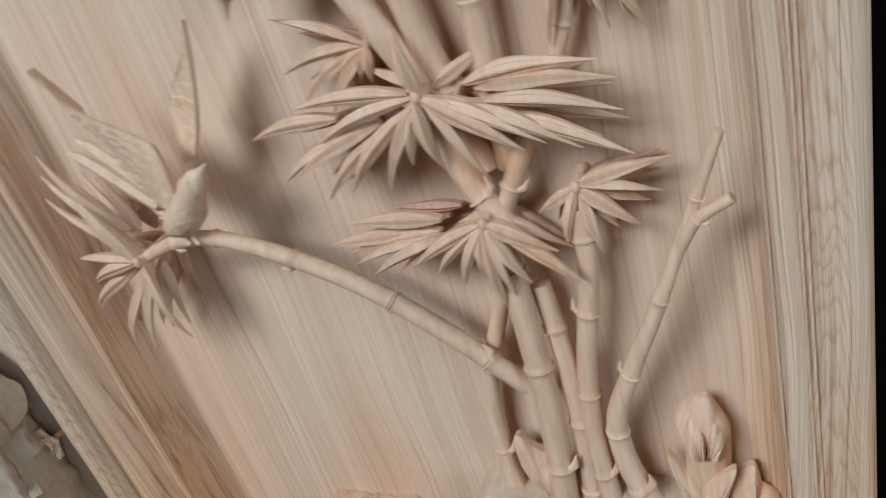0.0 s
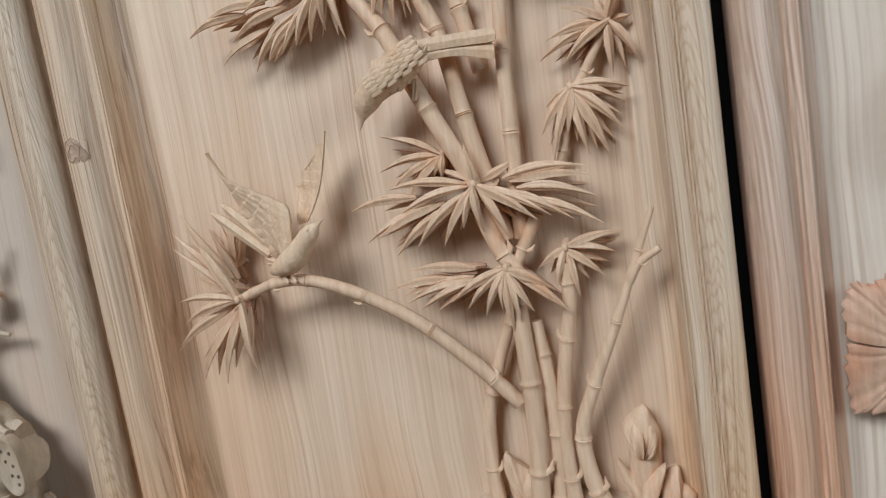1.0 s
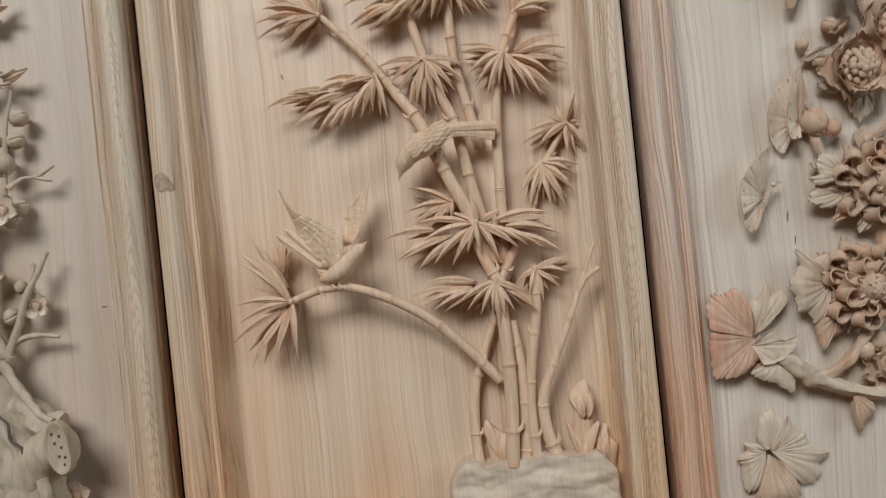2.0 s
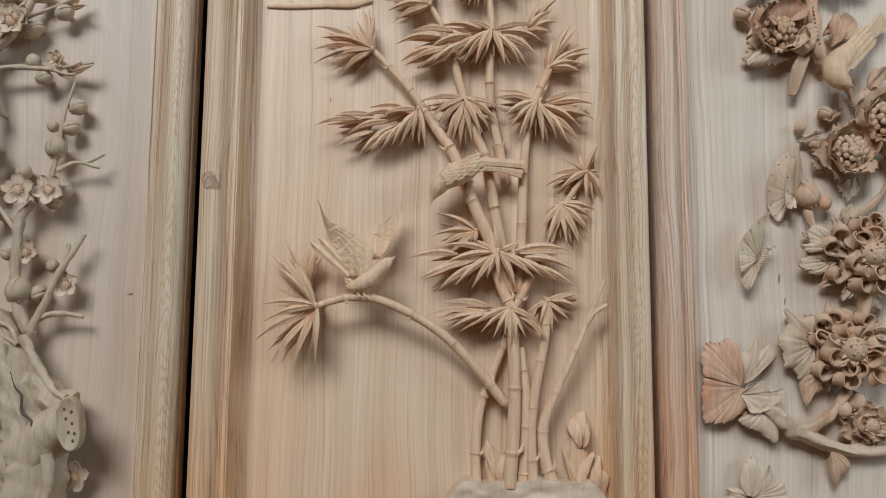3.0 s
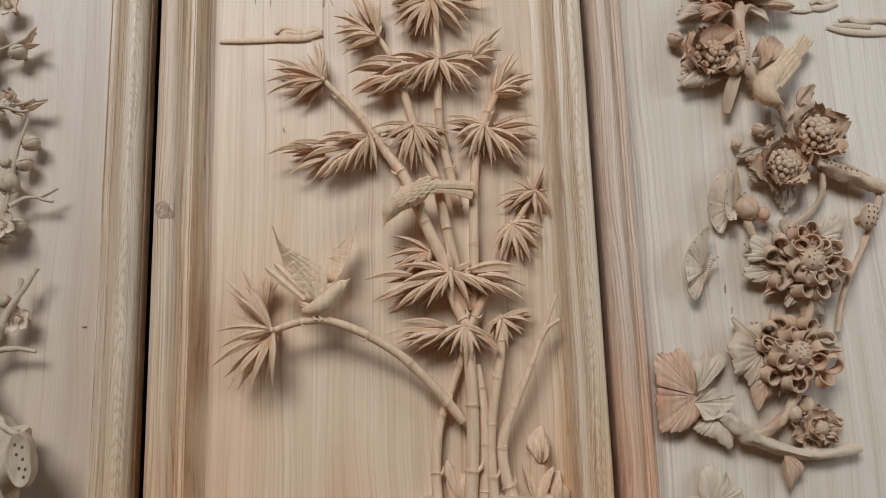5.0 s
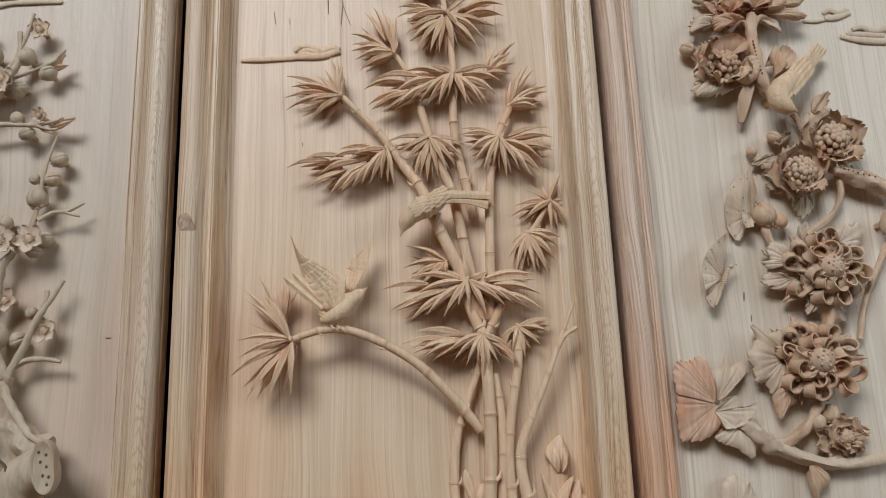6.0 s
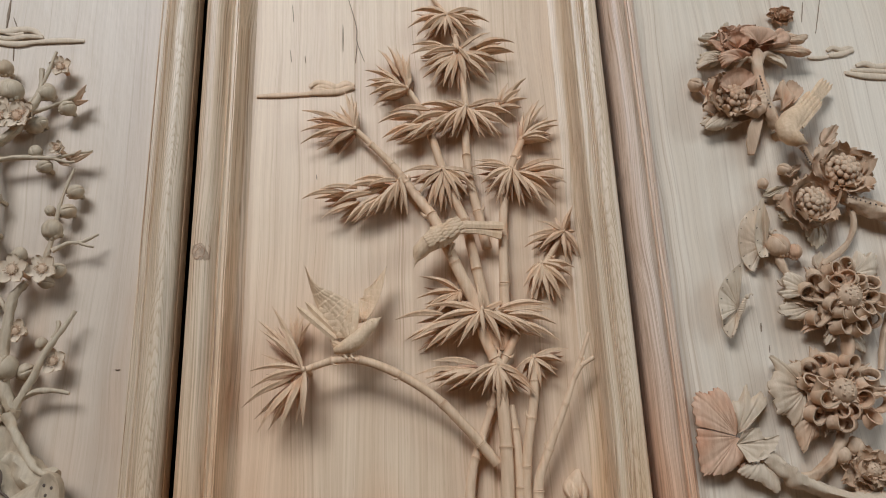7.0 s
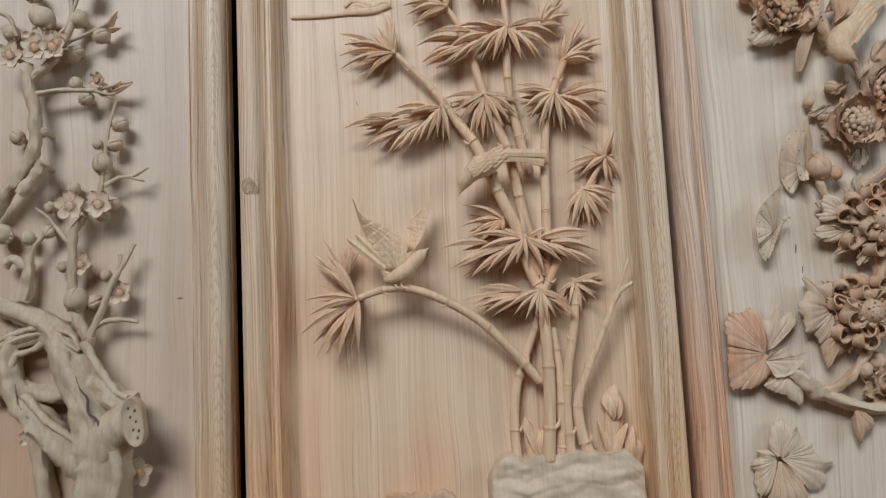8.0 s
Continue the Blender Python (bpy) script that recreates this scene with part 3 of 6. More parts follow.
# the long bough on which a bird sits
culm(bamboo, [at3((0.3069, 1.2328), 0.018), at3((0.2794, 1.2658), 0.024), at3((0.246, 1.2992), 0.03), at3((0.2098, 1.3222), 0.034), at3((0.1765, 1.3354), 0.036), at3((0.1513, 1.3363), 0.036), at3((0.1344, 1.3325), 0.035), at3((0.1204, 1.3281), 0.034)], 0.0054, 0.0032, 6, name="bough", label="long arched bough standing free of the board")

spray(bamboo, (0.2767, 1.7445), [(0.2348, 1.7491), (0.2309, 1.728), (0.2408, 1.7184), (0.2521, 1.7142), (0.2622, 1.7155), (0.2736, 1.7128), (0.2845, 1.7164), (0.3018, 1.7113), (0.3119, 1.7257), (0.3274, 1.7354), (0.3159, 1.7508)], 0.016, seed=2)
spray(bamboo, (0.288, 1.6952), [(0.2351, 1.7041), (0.2335, 1.6927), (0.2432, 1.6848), (0.2428, 1.6683), (0.2471, 1.6585), (0.2554, 1.6501), (0.2691, 1.6461), (0.2789, 1.645), (0.2955, 1.649), (0.3068, 1.6649), (0.3225, 1.6496), (0.3311, 1.6605), (0.338, 1.676), (0.3534, 1.6884), (0.3544, 1.7037), (0.3268, 1.7145)], 0.02, seed=3)
spray(bamboo, (0.228, 1.6496), [(0.1801, 1.6738), (0.1813, 1.6625), (0.18, 1.6537), (0.1845, 1.6411), (0.1889, 1.6286), (0.1949, 1.702), (0.2056, 1.7079), (0.2156, 1.703), (0.2228, 1.6967), (0.2315, 1.6941), (0.2335, 1.6692)], 0.014, seed=4)
spray(bamboo, (0.1681, 1.5989), [(0.1086, 1.6223), (0.114, 1.6107), (0.1065, 1.5988), (0.1075, 1.5819), (0.1357, 1.5727), (0.1272, 1.5876), (0.1409, 1.6242), (0.1551, 1.6493), (0.1636, 1.6439), (0.1701, 1.6328), (0.1727, 1.6189)], 0.015, seed=5, reach=0.056)
spray(bamboo, (0.2936, 1.619), [(0.2383, 1.6231), (0.269, 1.628), (0.2071, 1.6147), (0.194, 1.6044), (0.199, 1.5845), (0.204, 1.5801), (0.2167, 1.5762), (0.2308, 1.5814), (0.2261, 1.5977), (0.2451, 1.5866), (0.2553, 1.5862), (0.2642, 1.5839), (0.2762, 1.58), (0.2869, 1.5902), (0.307, 1.5804), (0.3239, 1.5841), (0.3309, 1.5818), (0.3411, 1.5914), (0.3487, 1.6075), (0.3419, 1.6243)], 0.022, seed=6)
spray(bamboo, (0.3306, 1.6236), [(0.3662, 1.6593), (0.3447, 1.654), (0.3579, 1.644), (0.3649, 1.632), (0.3397, 1.6482), (0.3595, 1.6205)], 0.012, seed=7, reach=0.03)
spray(bamboo, (0.3541, 1.5806), [(0.3598, 1.6147), (0.371, 1.6245), (0.3785, 1.6287), (0.3839, 1.6227), (0.3981, 1.6042), (0.3982, 1.5977), (0.3863, 1.5867), (0.39, 1.5767)], 0.014, seed=8)
spray(bamboo, (0.2174, 1.5332), [(0.111, 1.514), (0.1258, 1.5215), (0.1318, 1.4916), (0.1446, 1.505), (0.1558, 1.483), (0.1614, 1.4893), (0.1694, 1.4871), (0.1805, 1.49), (0.1904, 1.4936), (0.1997, 1.4953), (0.2115, 1.5002), (0.225, 1.4918), (0.1675, 1.5343), (0.1563, 1.5219), (0.1807, 1.5251)], 0.02, seed=9, reach=0.044)
spray(bamboo, (0.2646, 1.5452), [(0.2191, 1.5401), (0.2307, 1.5249), (0.238, 1.5152), (0.2462, 1.4977), (0.2538, 1.5014), (0.261, 1.4946), (0.273, 1.4988), (0.2831, 1.5031), (0.306, 1.5353), (0.2996, 1.5213), (0.2916, 1.5115)], 0.019, seed=10)
spray(bamboo, (0.3409, 1.542), [(0.2964, 1.5452), (0.3013, 1.5546), (0.3055, 1.5245), (0.3118, 1.5129), (0.3211, 1.5006), (0.3335, 1.5095), (0.347, 1.4965), (0.3607, 1.5033), (0.3721, 1.497), (0.3866, 1.4985), (0.4008, 1.5248), (0.4002, 1.5398), (0.3963, 1.5537), (0.3842, 1.5153)], 0.021, seed=11)
spray(bamboo, (0.394, 1.471), [(0.4066, 1.5006), (0.3658, 1.4847), (0.3551, 1.4661), (0.35, 1.4547), (0.365, 1.4503), (0.3934, 1.4366), (0.4095, 1.4444)], 0.011, seed=12)
spray(bamboo, (0.3664, 1.4357), [(0.402, 1.43), (0.3987, 1.4207), (0.3955, 1.4052), (0.3858, 1.3907), (0.3727, 1.3924), (0.3602, 1.4033), (0.351, 1.3919), (0.3449, 1.4087), (0.3497, 1.4254)], 0.012, seed=13)
spray(bamboo, (0.2781, 1.4062), [(0.2361, 1.4246), (0.2325, 1.4012), (0.2393, 1.3882), (0.2486, 1.3794), (0.2574, 1.3937), (0.2687, 1.3908), (0.2764, 1.3893)], 0.014, seed=14)
spray(bamboo, (0.2993, 1.3848), [(0.2406, 1.3889), (0.2095, 1.3773), (0.219, 1.355), (0.2285, 1.3571), (0.2387, 1.3438), (0.2558, 1.3485), (0.2733, 1.3467), (0.2448, 1.3708), (0.2885, 1.3573), (0.3011, 1.3522), (0.3183, 1.3445), (0.3368, 1.3569), (0.3458, 1.3583), (0.377, 1.3495), (0.3755, 1.3668), (0.3754, 1.3801), (0.3591, 1.3549), (0.37, 1.3869), (0.2959, 1.4115)], 0.025, seed=15, wide=0.0044, reach=0.052, low=0.7)
spray(bamboo, (0.3122, 1.328), [(0.2453, 1.3331), (0.2287, 1.3204), (0.2384, 1.3155), (0.2406, 1.3103), (0.2508, 1.3059), (0.2605, 1.3028), (0.274, 1.3097), (0.2829, 1.3031), (0.2947, 1.297), (0.3064, 1.3), (0.3118, 1.2835), (0.3174, 1.2906), (0.327, 1.2981), (0.3407, 1.3119), (0.3505, 1.295)], 0.025, seed=16, wide=0.0042, low=0.7, reach=0.05)
spray(bamboo, (0.3504, 1.3355), [(0.3874, 1.343), (0.3826, 1.3285), (0.3738, 1.3144), (0.356, 1.303), (0.3426, 1.3097), (0.3313, 1.3234)], 0.016, seed=17, wide=0.004)
spray(bamboo, (0.1197, 1.3281), [(0.0712, 1.38), (0.0745, 1.3693), (0.0865, 1.3931), (0.0934, 1.3774), (0.0646, 1.3292), (0.067, 1.3123), (0.0599, 1.2936), (0.0754, 1.2696), (0.0864, 1.2719), (0.0977, 1.2672), (0.1187, 1.2729)], 0.034, seed=18, wide=0.0044, low=0.7, reach=0.06)
spray(bamboo, (0.1068, 1.3504), [(0.109, 1.3922), (0.1222, 1.3809), (0.1002, 1.3877), (0.115, 1.3872)], 0.013, seed=19, wide=0.004, reach=0.06)


def patch_mesh(root, rim, h0, h1, bulge=0.003, veins=7, teeth=0.0, groove=0.0009, curl=0.0, seed=0.0, thick=0.0022):
    """A thin blade spread from its root to a rim drawn through a few points, with cut veins, a rolled edge and saw teeth."""
    edge = spline([(*p, 0) for p in rim], 10)
    m, n = len(edge), 10
    rows = []
    for i in range(n + 1):
        u = i / n
        row = []
        for j, e in enumerate(edge):
            v = j / (m - 1)
            saw = 1 - teeth * ((v * 13 + 0.5 * noise.noise(Vector((v * 5, seed, 1)))) % 1.0) * u ** 5
            f = (0.03 + 0.97 * u) * saw
            x, z = root[0] + (e[0] - root[0]) * f, root[1] + (e[1] - root[1]) * f
            off = ((v * veins) % 1.0) - 0.5
            h = h0 + (h1 - h0) * u + bulge * math.sin(math.pi * u) * (0.85 + 0.25 * math.cos(math.pi * off)) - groove * math.exp(-(off / 0.12) ** 2) * min(1, 3 * u)
            h += 0.004 * noise.noise(Vector((x * 45, z * 45, seed))) * u - curl * max(0.0, u - 0.7) ** 2 * 11
            row.append(Vector((x, -max(0.0012, h), z)))
        rows.append(row)
    bm = bmesh.new()
    sheet(bm, rows, thick)
    return bm


def shoot(base, sheaths, label):
    """A flat-carved bamboo shoot: broad pointed sheaths one over the other, on a stub that goes into the board."""
    s = thing("bamboo_shoot", V(base, 0.0), label, "bamboo shoot", "bamboo shoots")
    bm = bmesh.new()
    top = sheaths[0][1][len(sheaths[0][1]) // 2]
    tube(bm, [V((base[0] + (top[0] - base[0]) * k, base[1] + (top[1] - base[1]) * k), 0.008) for k in (0.0, 0.25, 0.5, 0.7, 0.85)], [0.0095, 0.0100, 0.0108, 0.0100, 0.004], 14, 0.06, 0.7)
    part("core", bm, CARVE, s)
    for root, rim, h0, h1 in sheaths:
        part("sheath", patch_mesh(root, rim, h0, h1, 0.004, 4, 0.0, 0.0006, 0.002, root[0] * 70, 0.004), CARVE, s)


shoot((0.380, 1.146), [((0.383, 1.190), [(0.380, 1.191), (0.372, 1.202), (0.3715, 1.210), (0.378, 1.218), (0.387, 1.2245), (0.3915, 1.216), (0.3955, 1.204), (0.392, 1.195), (0.386, 1.190)], 0.013, 0.014),
                       ((0.382, 1.188), [(0.376, 1.196), (0.3755, 1.205), (0.379, 1.213), (0.384, 1.207), (0.3845, 1.196)], 0.017, 0.019),
                       ((0.384, 1.188), [(0.386, 1.196), (0.387, 1.206), (0.3895, 1.212), (0.3935, 1.204), (0.391, 1.194)], 0.016, 0.018),
                       ((0.377, 1.150), [(0.371, 1.160), (0.367, 1.175), (0.3655, 1.188), (0.372, 1.178), (0.379, 1.168), (0.381, 1.156)], 0.012, 0.014),
                       ((0.382, 1.148), [(0.377, 1.160), (0.383, 1.173), (0.396, 1.1845), (0.3945, 1.175), (0.390, 1.165), (0.387, 1.150)], 0.014, 0.018)],
      "plump carved bamboo shoot with overlapping sheaths on the rock")
shoot((0.400, 1.141), [((0.400, 1.143), [(0.391, 1.157), (0.392, 1.172), (0.403, 1.180), (0.4055, 1.171), (0.406, 1.157), (0.404, 1.146)], 0.009, 0.012),
                       ((0.402, 1.144), [(0.396, 1.156), (0.397, 1.165), (0.4035, 1.172), (0.4045, 1.158)], 0.013, 0.015)],
      "small leaning carved bamboo shoot on the rock")
shoot((0.300, 1.151), [((0.302, 1.152), [(0.293, 1.165), (0.287, 1.182), (0.2895, 1.195), (0.297, 1.187), (0.308, 1.177), (0.309, 1.165), (0.308, 1.154)], 0.013, 0.016),
                       ((0.304, 1.152), [(0.299, 1.163), (0.300, 1.174), (0.308, 1.181), (0.3105, 1.168), (0.309, 1.156)], 0.017, 0.020)],
      "short carved bamboo shoot with curling sheath tips")


def relief_block(name, x0, x1, z0, z1, height, label, category, material, seed=0.0):
    """A low rock of layered ledges rising from the board."""
    bm = bmesh.new()
    nx, nz = 100, 110
    rows = []
    for j in range(nz + 1):
        v = j / nz
        row = []
        for i in range(nx + 1):
            u = i / nx
            x = x0 + (x1 - x0) * u
            edge = min(u, 1 - u)
            rim = z1 - 0.028 * max(0.0, 1 - edge / 0.16) ** 2 + 0.005 * noise.noise(Vector((u * 6, seed, 0))) + 0.0025 * noise.noise(Vector((u * 19, seed, 3)))
            z = z0 + (rim - z0) * v
            lay = (rim - z) * 58 + 0.9 * noise.noise(Vector((u * 2.2, seed, z * 14)))
            ledge = (lay % 1.0)
            h = height * (0.86 + 0.14 * min(1.0, (rim - z) / 0.035)) * (min(1.0, edge / 0.03 + 0.25)) + 0.0009 * math.sin(math.pi * min(1.0, ledge * 1.12)) ** 0.6
            h += 0.005 * noise.noise(Vector((x * 34, seed, z * 55))) + 0.0016 * noise.noise(Vector((x * 70, seed, z * 120))) + 0.0006 * noise.noise(Vector((x * 90, seed, z * 160)))
            if i in (0, nx) or j in (0, nz):
                h = 0.0005
            row.append(Vector((x, -h, z)))
        rows.append(row)
    sheet(bm, rows, 0.0004)
    return solo(name, bm, material, label, category)


RX0, RZ = (0.2469, 1.1559)
RX1 = (0.4126, 1.1378)[0]
relief_block("rock", RX0, RX1, RZ - 0.16, RZ + 0.003, 0.027, "pale grey carved wooden rock with layered ledges", "carved rock", STONE_WOOD)
GX, GZ = (0.172, 1.125)
relief_block("rock", GX - 0.045, GX + 0.05, GZ - 0.13, GZ - 0.004, 0.007, "low brown carved mound with rough top", "carved rock", CARVE_BROWN, 7.0)


# ---- birds ----
def wing(bm, lead, trail, h_root, h_tip, thick, feathers, camber=0.004):
    """A spread wing between a leading and a trailing edge, both from root to tip, with feather ridges and a notched rear edge."""
    a = spline([(*p, 0) for p in lead], 16)
    b = spline([(*p, 0) for p in trail], 16)
    n, m = 54, 16
    pa = [np.array(a[round(i * (len(a) - 1) / n)]) for i in range(n + 1)]
    pb = [np.array(b[round(i * (len(b) - 1) / n)]) for i in range(n + 1)]
    rows = []
    for i in range(n + 1):
        u = i / n
        row = []
        for j in range(m):
            v = j / (m - 1)
            notch = 0.06 * ((u * feathers) % 1.0) * (v ** 4)
            q = pa[i] + (pb[i] - pa[i]) * (v * (1 - notch))
            h = h_root + (h_tip - h_root) * u + camber * math.sin(math.pi * v) * (1 - u * 0.5)
            tier = min(2, int(v * 3))
            h += 0.0007 * ((u * feathers * (1.6, 1.3, 1.0)[tier] + 0.3 * v) % 1.0) * min(1, v * 3) + 0.0005 * ((3 * v) % 1.0) - 0.0004 * tier
            row.append(Vector((q[0], -h, q[1])))
        rows.append(row)
    sheet(bm, rows, thick)


def feather(bm, root, tip, half, arch=0.001, thick=0.0016):
    """One blade of a carved feather with a raised shaft and a rounded end; root and tip are points in space."""
    run = tip - root
    sd = run.cross(Vector((0, -1, 0))).normalized()
    rows = []
    for i in range(8):
        u = i / 7
        w = half * (1 - u ** 5) ** 0.5 * (0.65 + 0.35 * u) + 0.0002
        rows.append([root + run * u + sd * (w * q) + Vector((0, -arch * (1 - abs(q)) - 0.3 * arch * (q == 0), 0)) for q in (-1, -0.5, 0, 0.5, 1)])
    sheet(bm, rows, thick)


def vane(bm, lead, trail, thick, along=90, across=40, camber=0.004):
    """A wing's skin between a leading and a trailing edge, points (x, z, height) from root to tip, cut with rows of small scales."""
    a, b = spline(lead, 16), spline(trail, 16)
    rows = []
    for i in range(along + 1):
        f = i * (len(a) - 1) / along
        k, g = min(int(f), len(a) - 2), f - min(int(f), len(a) - 2)
        p, q = a[k] * (1 - g) + a[k + 1] * g, b[k] * (1 - g) + b[k + 1] * g
        row = []
        for j in range(across):
            v = j / (across - 1)
            m = p + (q - p) * v
            tier = int(v * 6)
            cell = (i / along * (11 - tier) + 0.5 * (tier % 2)) % 1.0
            scale = 0.0011 * (cell - 0.4 * abs(2 * ((v * 6) % 1.0) - 1) ** 2) * min(1.0, 6 * v)
            row.append(Vector((m[0], -m[2] - camber * math.sin(math.pi * v) * (1 - 0.6 * i / along) - scale, m[1])))
        rows.append(row)
    sheet(bm, rows, thick)


def flying_bird():
    bm = bmesh.new()
    # body, breast, neck and head along one line, with a short beak
    line = [V((0.150, 1.3455), 0.038), V((0.157, 1.3465), 0.040), V((0.166, 1.350), 0.042), V((0.175, 1.3565), 0.0435), V((0.181, 1.3625), 0.0445), V((0.186, 1.3675), 0.0455), V((0.1905, 1.3715), 0.0455), V((0.1935, 1.3738), 0.045), V((0.1975, 1.3768), 0.044)]
    tube(bm, line, [0.0028, 0.0060, 0.0086, 0.0090, 0.0070, 0.0066, 0.0050, 0.0020, 0.0003], 18, 0.06)
    ball(bm, V((0.1885, 1.3712), 0.0505), 0.0011, 0.0009, 0.0013, 0, 8, 6)
    # near wing: its front edge stands proud, its rear edge falls back a little
    vane(bm, [(0.173, 1.360, 0.047), (0.1752, 1.386, 0.047), (0.168, 1.393, 0.046), (0.156, 1.400, 0.046), (0.138, 1.409, 0.045), (0.129, 1.416, 0.044), (0.1195, 1.4325, 0.043)],
                [(0.1575, 1.3564, 0.039), (0.1490, 1.362, 0.038), (0.1418, 1.3706, 0.036), (0.1345, 1.3840, 0.034), (0.1290, 1.3966, 0.033), (0.1240, 1.4118, 0.034), (0.1192, 1.433, 0.042)], 0.0025)
    for k, (root, tip, h0, h1) in enumerate((((0.1500, 1.3880), (0.1325, 1.3880), 0.0425, 0.0360), ((0.1530, 1.3820), (0.1365, 1.3800), 0.0430, 0.0372), ((0.1570, 1.3755), (0.1415, 1.3728), 0.0435, 0.0382), ((0.1610, 1.3690), (0.1470, 1.3662), 0.0440, 0.0392), ((0.1640, 1.3630), (0.1515, 1.3600), 0.0445, 0.0400))):
        feather(bm, V(root, h0), V(tip, h1), 0.0042, 0.0007, 0.0012)
    # two long flight feathers with rounded ends, and a third beneath
    for root, tip, h, w in (((0.151, 1.357), (0.1115, 1.3915), 0.0395, 0.0042), ((0.155, 1.360), (0.1195, 1.3965), 0.038, 0.0042), ((0.159, 1.361), (0.128, 1.3885), 0.0365, 0.0048)):
        feather(bm, V(root, h), V(tip, h), w, 0.0015, 0.0022)
    # far wing, upright behind the neck, its rear edge stepped
    vane(bm, [(0.181, 1.376, 0.034), (0.188, 1.386, 0.034), (0.194, 1.398, 0.033), (0.199, 1.417, 0.030), (0.202, 1.4345, 0.027)],
                [(0.172, 1.374, 0.032), (0.1722, 1.400, 0.025), (0.1765, 1.4015, 0.025), (0.179, 1.4105, 0.025), (0.1835, 1.4115, 0.025), (0.189, 1.4205, 0.025), (0.2012, 1.435, 0.027)], 0.0025, camber=-0.003)
    # short tail over the bough, and two feet
    for k in range(4):
        feather(bm, V((0.160, 1.3485), 0.041), V((0.1462 + 0.001 * k, 1.3555 - 0.0042 * k), 0.038), 0.0028, 0.0008)
    for x in (0.159, 0.165):
        tube(bm, [V((x, 1.347), 0.04), V((x + 0.001, 1.3405), 0.041), V((x + 0.004, 1.3365), 0.042)], [0.0022, 0.0014, 0.0012], 7)
    return solo("bird", bm, CARVE_BIRD, "honey wood bird with spread wings perched on the bamboo bough", "carved bird", "carved birds")


def perched_bird():
    bm = bmesh.new()
    line = [(0.2306, 1.4300), (0.2330, 1.4362), (0.2352, 1.4420), (0.2376, 1.4470), (0.2425, 1.4525), (0.2505, 1.4585), (0.2608, 1.4640), (0.2715, 1.4695), (0.2800, 1.4730)]
    tube(bm, [V(p, 0.034) for p in line], [0.0003, 0.0016, 0.0060, 0.0084, 0.0086, 0.0108, 0.0118, 0.0092, 0.0040], 20, 0.08)
    ball(bm, V((0.2345, 1.4455), 0.0405), 0.0011, 0.0009, 0.0013, 0, 8, 6)
    wing(bm, [(0.2481, 1.4714), (0.263, 1.4747), (0.2791, 1.4767), (0.2874, 1.4777)], [(0.2521, 1.4491), (0.2621, 1.45), (0.2748, 1.4594), (0.2874, 1.4764)], 0.0400, 0.031, 0.004, 6, 0.0045)
    for k, (root, tip, w0, w1, bow) in enumerate((((0.2768, 1.4753), (0.3263, 1.4738), 0.0040, 0.0044, 0.0004), ((0.2765, 1.468), (0.324, 1.4646), 0.0030, 0.0056, 0.0030))):
        r, e = V(root, 0.034 - 0.001 * k), V(tip, 0.030 - 0.002 * k)
        run = e - r
        sd = run.cross(Vector((0, -1, 0))).normalized()
        rows = []
        for i in range(13):
            u = i / 12
            w = (w0 + (w1 - w0) * u * u) * (1.0 if u < 0.95 else 0.86)
            rows.append([r + run * (u + 0.02 * (1 - q * q) * u) - sd * (bow * math.sin(math.pi * u)) + sd * (q * w) + Vector((0, -0.0009 * (1 - abs(q)), 0)) for q in (-1, -0.5, -0.08, 0, 0.08, 0.5, 1)])
        sheet(bm, rows, 0.0024)
    for j in range(7):
        for i in range(5):
            off = (-0.0072 + 0.0036 * i) * (0.75 + 0.05 * j) + (0.0016 if j % 2 else 0)
            x, z = 0.2440 + 0.0052 * j - 0.45 * off, 1.4545 + 0.0026 * j + 0.89 * off
            h = 0.0335 + math.sqrt(max(0.00002, 0.0122 ** 2 - off * off))
            feather(bm, V((x, z), h), V((x + 0.0075, z + 0.0035), h + 0.0002), 0.0022, 0.0005, 0.002)
    for q in (0, 6):
        a = V((0.2714, 1.4565), 0.03) + Vector((0.001 * q * 0.3, 0, 0))
        tube(bm, [a, V((0.2687, 1.4491), 0.028) + Vector((0.0004 * q, 0, 0)), V((0.2668, 1.4441), 0.026) + Vector((0.0003 * q, 0, 0))], [0.0022, 0.0014, 0.0016], 7)
    return solo("bird", bm, CARVE_BIRD, "honey wood bird with long tail perched head down on a stem", "carved bird", "carved birds")


flying_bird()
perched_bird()


# ---- clouds ----
def cloud(name, strokes, parent_at, label, material=None):
    """A low carved cloud: flat scrolled bands."""
    c = thing(name, V(parent_at, 0.0), label, "carved cloud", "carved clouds")
    for pts, r in strokes:
        bm = bmesh.new()
        path = spline([(p[0], -0.0015, p[1]) for p in pts], 8)
        n = len(path)
        tube(bm, [tuple(p) for p in path], [1.5 * r * (0.45 + 0.55 * math.sin(math.pi * min(1, (i + 1) / n * 1.2) / 1.2 * 0.9 + 0.1)) for i in range(n)], 12, flat=0.5)
        part("scroll", bm, material or CARVE, c)
    return c


